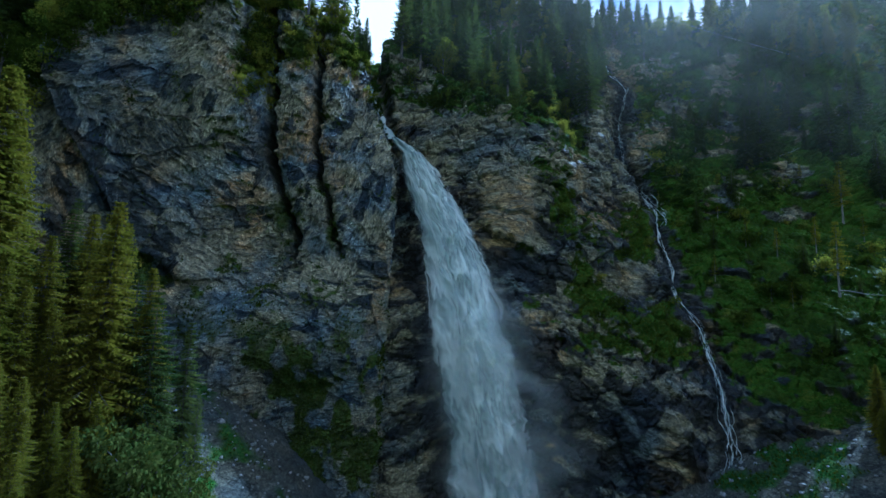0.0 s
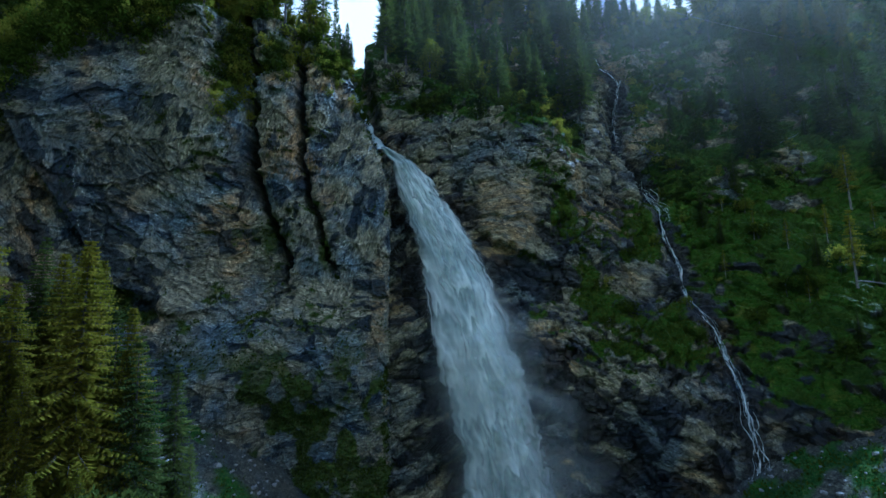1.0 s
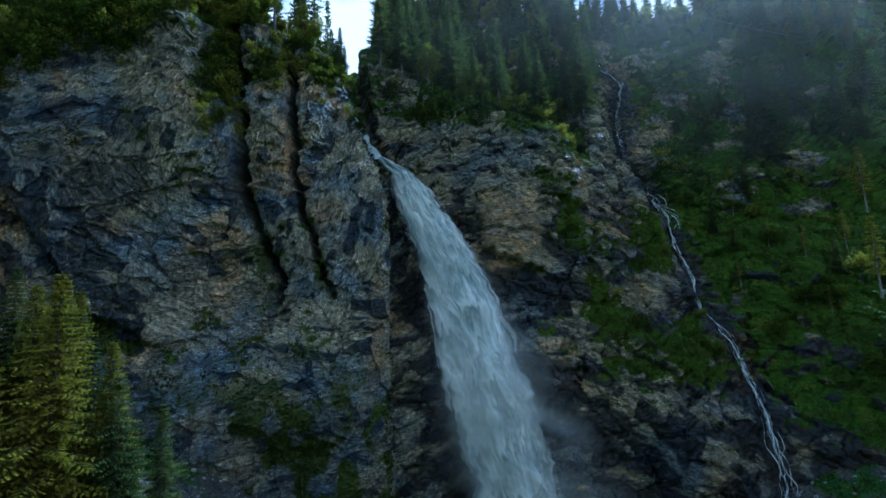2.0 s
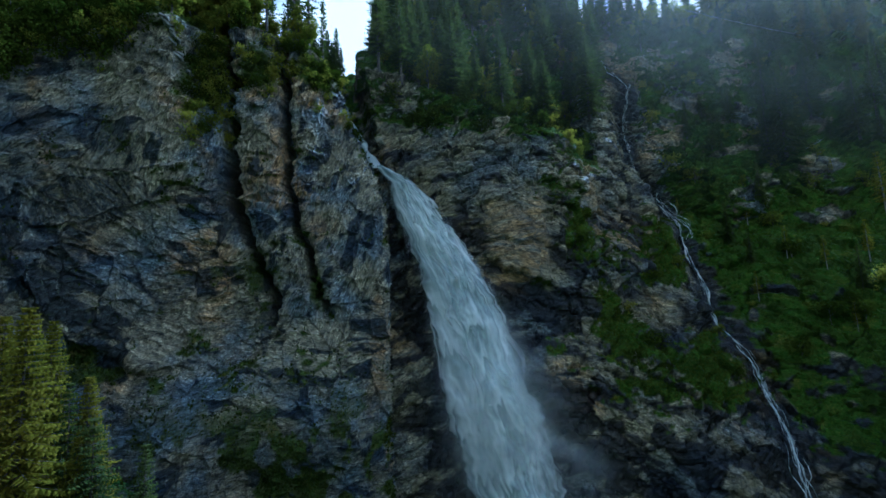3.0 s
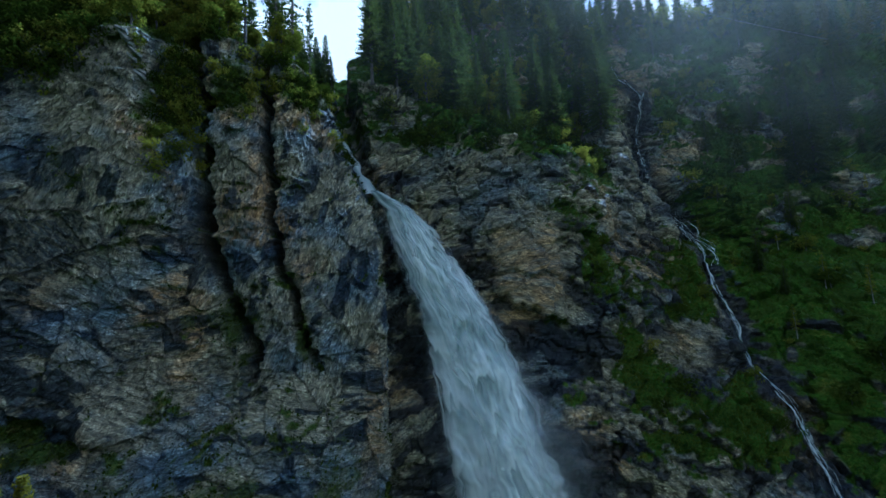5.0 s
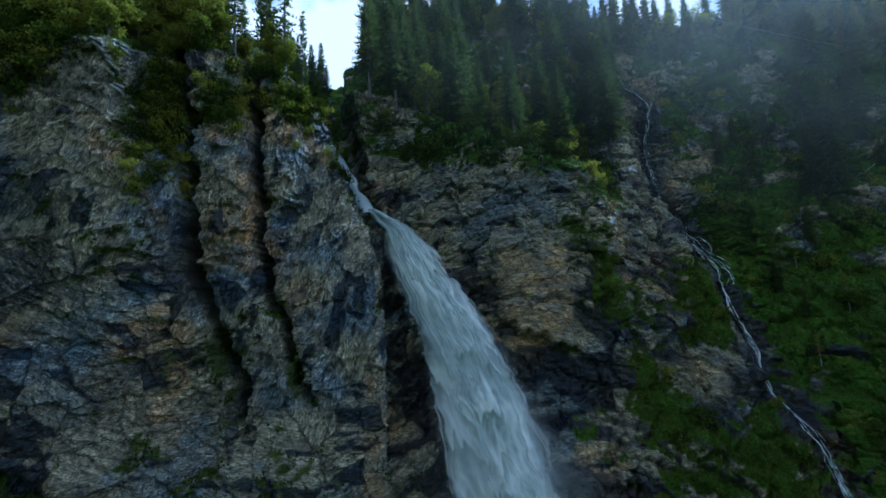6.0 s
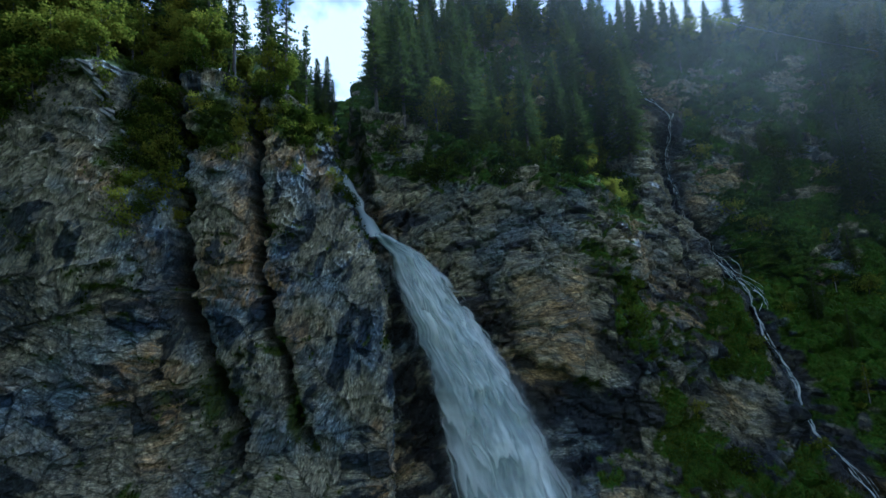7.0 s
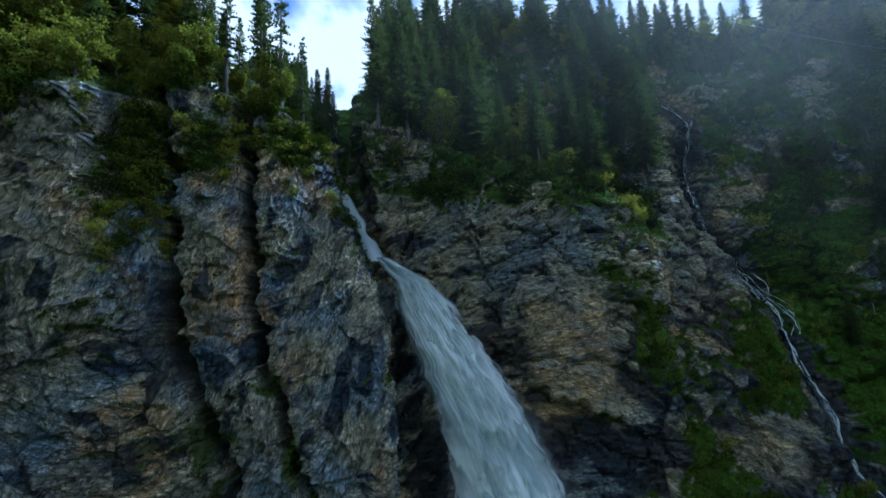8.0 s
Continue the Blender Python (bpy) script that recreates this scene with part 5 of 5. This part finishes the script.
def fall_sheet(name, rows, cols, z0, z1, wide, shift, front, rough, seed, parent, mat, label=""):
    """A curtain of falling water: it leaps from the lip, widens and tears on the way down. wide(f) and shift(f) give its half width and sideways shift."""
    f = np.linspace(0, 1, rows)[:, None]
    u = np.linspace(-1, 1, cols)[None, :]
    z = z0 + (z1 - z0) * f + 0 * u
    half = wide(z)
    cx = fall_x(z) + shift(z)
    rag = np.stack((z.ravel() / 2.4, np.sign(u + 0 * z).ravel() * 3 + seed, 0 * z.ravel()), 1)
    x = cx + half * u * (1 + 0.09 * fbm(rag, 3, 330 + seed).reshape(z.shape) * smooth(85, 76, z))
    y = LIP_Y - (LIP_Y - 103) * smooth(86, 30, z) - front * np.sqrt(np.maximum(0, 1 - u ** 2)) * np.minimum(half / 4, 1.4)
    q = np.stack(((u * half).ravel() / 3.0, (0 * u + z).ravel() / 4.2, np.full(x.size, seed * 3.7)), 1)
    d = fbm(q, 3, 300 + seed).reshape(x.shape) * rough
    q2 = np.stack(((u * half).ravel() / 0.8, (0 * u + z).ravel() / 3.2, np.full(x.size, seed * 1.7)), 1)
    d = d + 0.14 * rough * fbm(q2, 3, 320 + seed).reshape(x.shape)
    # tongues: each column of water thickens downwards to a head and breaks off
    lag = value_noise(np.stack(((u * 7 + 0 * z).ravel() / 2.4, z.ravel() / 18, np.full(x.size, seed * 2.3)), 1), 340 + seed) + 0.28 * value_noise(np.stack(((u * 7 + 0 * z).ravel() / 0.6, z.ravel() / 9, np.full(x.size, seed * 2.3)), 1), 350 + seed)
    head = 1 - np.mod(z / 9.5 + 1.5 * lag.reshape(x.shape) * 1.0 + 0.37 * seed, 1.0)
    head = head * smooth(0.0, 0.08, 1 - head) * smooth(83, 74, z)
    d = d + 0.28 * rough * head ** 1.5
    p = np.stack((x + 0.35 * d, y - d, z), -1)
    edge = (1 - np.abs(u) ** 2.2) * smooth(0, 0.02 if mat is not MIST else 0.4, f) + 0 * z
    me = grid_mesh(name, p, (("edge", edge), ("head", head)))
    at = me.attributes.new("flow", "FLOAT_VECTOR", "POINT")
    flow = np.stack((u * 7 + 0 * z, z + 0 * u, np.full(x.shape, seed * 5.0)), -1)
    at.data.foreach_set("vector", flow.reshape(-1).astype(np.float32))
    return part(name, me, mat, parent, label)


waterfall = tagged(new("waterfall"), "tall white waterfall leaping from a rock lip into the gorge", "waterfall")


def half_width(z):
    return np.interp(z, (-6, 10, 28, 48, 58, 70, 76, 81, 83.5, 85), (11.8, 11.2, 10.2, 9.2, 8.0, 6.3, 5.2, 3.5, 2.0, 0.9))


fall_sheet("water_core", 340, 100, 85, -5, lambda z: half_width(z) * 0.93, lambda z: 0 * z, 2.4, 0.9, 1, waterfall, WATER_CORE, "dense white water")
fall_sheet("water_curtain", 300, 80, 84.5, -5, lambda z: half_width(z) * 0.7, lambda z: 0.15 * half_width(z), 3.8, 1.1, 2, waterfall, WATER_VEIL, "torn white streaks of water")
fall_sheet("water_curtain", 220, 60, 84, -5, lambda z: half_width(z) * 0.95, lambda z: 0.02 * half_width(z), -1.2, 0.8, 3, waterfall, WATER_CORE, "torn white streaks of water")
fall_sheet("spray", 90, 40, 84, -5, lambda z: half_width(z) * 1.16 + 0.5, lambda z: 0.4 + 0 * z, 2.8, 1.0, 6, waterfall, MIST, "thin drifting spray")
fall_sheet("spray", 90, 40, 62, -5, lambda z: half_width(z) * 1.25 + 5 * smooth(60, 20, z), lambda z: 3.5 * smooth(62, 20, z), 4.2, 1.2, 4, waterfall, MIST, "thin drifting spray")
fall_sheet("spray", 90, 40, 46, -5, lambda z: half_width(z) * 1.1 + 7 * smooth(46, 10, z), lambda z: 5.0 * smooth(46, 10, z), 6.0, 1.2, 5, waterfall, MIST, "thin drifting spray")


def strand(name, path, wide, seed, parent, mat, label=""):
    """A ribbon of water that follows a path, arched in section."""
    path = np.array(path)
    n, cols = len(path), 7
    u = np.linspace(-1, 1, cols)
    run = np.concatenate(([0], np.cumsum(np.linalg.norm(np.diff(path, axis=0), axis=1))))
    w = wide * (1 + 0.45 * value_noise(np.stack((run / 3, run * 0 + seed, run * 0), 1), seed))
    p = np.zeros((n, cols, 3))
    p[:, :, 0] = path[:, None, 0] + w[:, None] * u
    p[:, :, 1] = path[:, None, 1] - 0.5 * w[:, None] * (1 - u ** 2)
    p[:, :, 2] = path[:, None, 2]
    me = grid_mesh(name, p, (("edge", np.repeat(1 - np.abs(u)[None] ** 2, n, 0)), ("head", np.full((n, cols), 0.5))))
    at = me.attributes.new("flow", "FLOAT_VECTOR", "POINT")
    flow = np.stack(np.broadcast_arrays(w[:, None] * u[None], -run[:, None] + 0 * u[None], np.full((n, cols), seed * 3.0)), -1)
    at.data.foreach_set("vector", np.ascontiguousarray(flow).reshape(-1).astype(np.float32))
    return part(name, me, mat, parent, label)


def over_east(x, z, off):
    p = on_east(x, z)
    return (x, p[1] - off, z)


def gorge_path(x0, z0, x1, z1, n, off):
    zs, xs = np.linspace(z0, z1, n), np.linspace(x0, x1, n)
    ys = east_y(xs, zs) - off
    return np.stack((xs, ys, zs), 1)


chute = gorge_path(-23.5, 99, -15.0, 83.5, 34, 3.1)
strand("chute", chute, 1.35, 9, waterfall, WATER_CORE, "narrow white chute above the lip")

# ---- the side cascade ----
cascade = tagged(new("cascade"), "thin white cascade running down the dark rocky gully", "cascade")


def cascade_strand(z0, z1, wide, seed, sway, shift=0.0, off=0.5, mat=WATER_THIN, fan=0.0):
    zs = np.arange(z0, z1, -0.22)
    sx = sway * fbm(np.stack((zs / 3.6, zs * 0 + seed, zs * 0), 1), 4, 400 + seed)
    run = np.linspace(0, 1, len(zs))
    xs = np.interp(zs, CASCADE_Z, CASCADE_X) + sx + shift + fan * run
    ys = np.array([on_east(x, z)[1] for x, z in zip(xs, zs)])
    wrap = np.pad(ys, 4, mode="edge")
    ys = np.min([wrap[k:k + len(ys)] for k in range(9)], 0)
    ys = np.convolve(np.pad(ys, 4, mode="edge"), np.ones(9) / 9, "valid") - off
    strand("strand", np.stack((xs, ys, zs), 1), wide, seed, cascade, mat)


# the long upper fall, thin and half transparent
cascade_strand(150, 122, 0.34, 1, 0.5, 0.2, 1.5)
cascade_strand(140, 114, 0.4, 21, 0.5, 0.3, 0.6, WATER_FAINT)
cascade_strand(126, 112, 0.25, 23, 0.4, 0.1, 0.6)
cascade_strand(118, 86, 0.75, 2, 0.3, 0.2, 0.9, WATER_FAINT)
cascade_strand(117, 96, 0.16, 12, 0.3, -0.1, 0.8)
cascade_strand(112, 85, 0.45, 22, 0.3, 0.0, 0.6, WATER_FAINT)
# the lace of rills where it strikes the rock
for k, (z0, z1, wide, shift, fan) in enumerate(((86, 66, 0.24, -0.4, 1.2), (86, 66, 0.2, 0.2, 2.4), (85, 67, 0.26, 0.0, 0.4), (84, 66, 0.16, 0.8, 1.6), (83, 68, 0.18, -0.8, 3.0), (82, 70, 0.14, 1.6, -1.4), (80, 66, 0.2, 2.2, -0.8), (79, 69, 0.14, -0.4, 2.2), (84, 72, 0.12, 2.2, -2.0))):
    cascade_strand(z0, z1, wide, 30 + k, 0.8, shift, 0.6, fan=fan)
# the lower run
cascade_strand(67, 46, 0.30, 6, 0.3, 0.2, 1.0)
cascade_strand(66, 48, 0.24, 16, 0.5, 0.45, 1.0)
cascade_strand(60, 46, 0.5, 26, 0.4, 0.1, 0.6, WATER_FAINT)
cascade_strand(49, 8, 0.28, 7, 0.35)
cascade_strand(48, 6, 0.22, 17, 0.6, 0.25)
# it frays into threads on the way down
for k, (z0, z1, wide, shift, fan) in enumerate(((42, 6, 0.14, -0.3, 0.0), (36, 5, 0.18, 0.3, 0.3), (33, 8, 0.12, -0.5, -0.4), (30, 4, 0.2, 0.1, 0.2), (26, 5, 0.14, 0.5, 0.3), (45, 30, 0.12, 0.4, 0.2), (38, 18, 0.4, 0.1, 0.1))):
    cascade_strand(z0, z1, wide, 50 + k, 0.5, shift, 0.55, fan=fan, mat=WATER_FAINT if wide > 0.3 else WATER_THIN)


# ---- water seeping down the western wall ----
def on_west(x, z):
    wall_grid = west[:WEST_ROWS].reshape(-1, 3)
    return wall_grid[int(np.argmin((wall_grid[:, 0] - x) ** 2 + (wall_grid[:, 2] - z) ** 2 + 1e3 * (wall_grid[:, 1] > 100)))]


seep = tagged(new("trickle"), "thin pale trickles of water running down the overhanging cliff", "trickle")
for k, (x0, x1, z0, z1, wide) in enumerate(((-63.4, -62.6, 71, 58, 0.45), (-61.8, -61.4, 66, 57, 0.22), (-60.6, -59.0, 60, 51, 0.25))):
    zs = np.arange(z0, z1, -0.4)
    xs = np.linspace(x0, x1, len(zs)) + 0.25 * fbm(np.stack((zs / 3, zs * 0 + k, zs * 0), 1), 2, 470 + k)
    ys = np.array([on_west(a, b)[1] for a, b in zip(xs, zs)])
    ys = np.convolve(np.pad(ys, 3, mode="edge"), np.ones(7) / 7, "valid") - 0.45
    strand("strand", np.stack((xs, ys, zs), 1), wide, 60 + k, seep, WATER_FAINT)

# ---- added veils for sun haze along the eastern mountainside ----
def haze_bank(y0, x0, x1, z0, z1, seed):
    """A thin translucent sheet that imitates sun haze, denser upwards and towards the sun."""
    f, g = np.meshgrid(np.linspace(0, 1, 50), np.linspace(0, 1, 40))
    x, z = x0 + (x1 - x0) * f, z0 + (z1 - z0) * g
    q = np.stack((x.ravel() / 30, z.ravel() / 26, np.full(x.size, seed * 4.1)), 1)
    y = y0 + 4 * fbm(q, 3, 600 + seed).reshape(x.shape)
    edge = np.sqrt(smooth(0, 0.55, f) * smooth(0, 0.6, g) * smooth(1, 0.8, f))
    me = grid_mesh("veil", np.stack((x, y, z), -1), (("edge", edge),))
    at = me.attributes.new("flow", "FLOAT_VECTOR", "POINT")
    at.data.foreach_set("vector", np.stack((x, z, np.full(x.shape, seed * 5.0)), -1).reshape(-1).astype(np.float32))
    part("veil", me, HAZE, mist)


# added sheets that lift the slope's tone as haze and glare would
mist = tagged(new("mist"), "thin pale veils added for sun haze before the shaded mountainside", "mist")
haze_bank(104, -14, 170, 66, 180, 1)
haze_bank(106, -46, 70, 88, 190, 4)
haze_bank(124, 26, 200, 78, 195, 2)
haze_bank(136, 10, 210, 104, 200, 3)

# ---- cable across the crest ----
cable_v, cable_f = [], []
pts = [Vector((60 + 60 * f, 138 + 4 * f, 143.5 - 13.5 * f - 3 * f * (1 - f))) for f in np.linspace(0, 1, 24)]
for p in pts:
    for a in range(5):
        cable_v.append((p.x, p.y + 0.035 * math.cos(1.2566 * a), p.z + 0.035 * math.sin(1.2566 * a)))
for k in range(len(pts) - 1):
    for a in range(5):
        i, j = k * 5 + a, k * 5 + (a + 1) % 5
        cable_f.append((i, j, j + 5, i + 5))
STEEL = plain_material("steel_cable", (0.22, 0.22, 0.22), (0.38, 0.38, 0.37), 5.0, 0.4)
tagged(part("cable", mesh_from("cable", cable_v, cable_f, False), STEEL), "thin pale steel cable spanning the slope", "cable")

# ---- stones and fallen wood ----
def stone_mesh(seed):
    r = random.Random(seed)
    bm = bmesh.new()
    bmesh.ops.create_icosphere(bm, subdivisions=1, radius=1.0)
    for v in bm.verts:
        v.co = Vector((v.co.x * r.uniform(0.7, 1.3), v.co.y * r.uniform(0.7, 1.2), v.co.z * r.uniform(0.45, 0.85)))
    me = bpy.data.meshes.new("stone")
    bm.to_mesh(me)
    bm.free()
    me.materials.append(STONE)
    return me


stones = [stone_mesh(k) for k in range(6)]
for spot in ((45, 82, 70, 92, 130), (-46, -24, 78, 93, 120)):
    for _ in range(spot[4]):
        p = on_ground(rng.uniform(spot[0], spot[1]), rng.uniform(spot[2], spot[3]))
        ob = new("stone", rng.choice(stones))
        k = rng.uniform(0.15, 0.3) + 0.5 * rng.random() ** 4
        ob.matrix_world = pose(p[0], p[1], p[2] + 0.1 * k, rng.uniform(-20, 20), rng.uniform(-20, 20), rng.uniform(0, 360)) @ Matrix.Diagonal((k, k, k, 1))
        ob.parent = ground


def fallen_trunk(a, b, radius):
    a, b = Vector(a), Vector(b)
    verts, faces = [], []
    n = 9
    side = (b - a).normalized().cross(Vector((0, 0, 1))).normalized()
    up = side.cross((b - a).normalized())
    for k in range(n):
        f = k / (n - 1)
        c = a.lerp(b, f) + Vector((0, 0, 0.12 * math.sin(7 * f)))
        for s in range(7):
            t = 2 * math.pi * s / 7
            verts.append(tuple(c + (side * math.cos(t) + up * math.sin(t)) * radius * (1 - 0.65 * f)))
    for k in range(n - 1):
        for s in range(7):
            i, j = k * 7 + s, k * 7 + (s + 1) % 7
            faces.append((i, j, j + 7, i + 7))
    top = tagged(new("fallen_trunk"), "bare grey fallen tree trunk lying on the grassy slope", "dead trunk")
    part("trunk", mesh_from("trunk", verts, faces, False), DEADWOOD, top)
    for f in (0.35, 0.5, 0.62, 0.75, 0.85):
        c = a.lerp(b, f)
        e = c + side * rng.uniform(-1.4, 1.4) + up * rng.uniform(0.3, 1.0)
        v, fc = [], []
        tube(v, fc, [c, c.lerp(e, 0.5), e], [radius * 0.3, radius * 0.2, 0.01], 5)
        part("branch", mesh_from("branch", v, fc, False), DEADWOOD, top)


DEADWOOD = bark_material("dead_wood", (0.14, 0.13, 0.12), (0.28, 0.27, 0.25))
for x0, z0, x1, z1, rad in ((84.5, 49, 90, 46.5, 0.13), (97, 90, 104, 93, 0.14)):
    p0, p1 = on_east(x0, z0), on_east(x1, z1)
    fallen_trunk((p0[0], p0[1] - 0.2, p0[2] + 0.2), (p1[0], p1[1] - 0.2, p1[2] + 0.4), rad)

# pale tilted slabs on the arete of the western cliff
PALE = plain_material("pale_slab", (0.12, 0.12, 0.115), (0.36, 0.35, 0.32), 1.9)


def slab_mesh(seed):
    r = random.Random(seed)
    bm = bmesh.new()
    bmesh.ops.create_cube(bm, size=1.0)
    for v in bm.verts:
        v.co = Vector((v.co.x * r.uniform(0.8, 1.15), v.co.y * r.uniform(0.8, 1.15), v.co.z * r.uniform(0.7, 1.2)))
    bmesh.ops.bevel(bm, geom=bm.edges[:], offset=0.05, segments=1, affect="EDGES")
    me = bpy.data.meshes.new("slab")
    bm.to_mesh(me)
    bm.free()
    me.materials.append(PALE)
    return me


slabs = [slab_mesh(k) for k in range(5)]
wall = west[:WEST_ROWS].reshape(-1, 3)
for z, drop, long in ((103.0, 0.0, 1.5), (102.3, 0.2, 2.0), (101.6, 0.1, 1.3), (100.6, 0.5, 2.2), (99.9, 0.4, 1.7), (98.3, 0.9, 1.4), (97.7, 1.0, 1.8), (95.9, 1.6, 1.3)):
    x = -47.4 + drop + rng.uniform(-0.25, 0.25)
    near = np.argsort((wall[:, 0] - x) ** 2 + (wall[:, 2] - z) ** 2 + 1e3 * (wall[:, 1] > 100))[:9]
    q = wall[near].mean(0)
    ob = new("slab", rng.choice(slabs))
    ob.matrix_world = pose(x, q[1] - 0.3, z, rng.uniform(-4, 4), 28 + rng.uniform(-12, 12), 35 + rng.uniform(-15, 15)) @ Matrix.Diagonal((long, rng.uniform(0.9, 1.4), rng.uniform(0.3, 0.5), 1))
    ob.parent = cliff_west
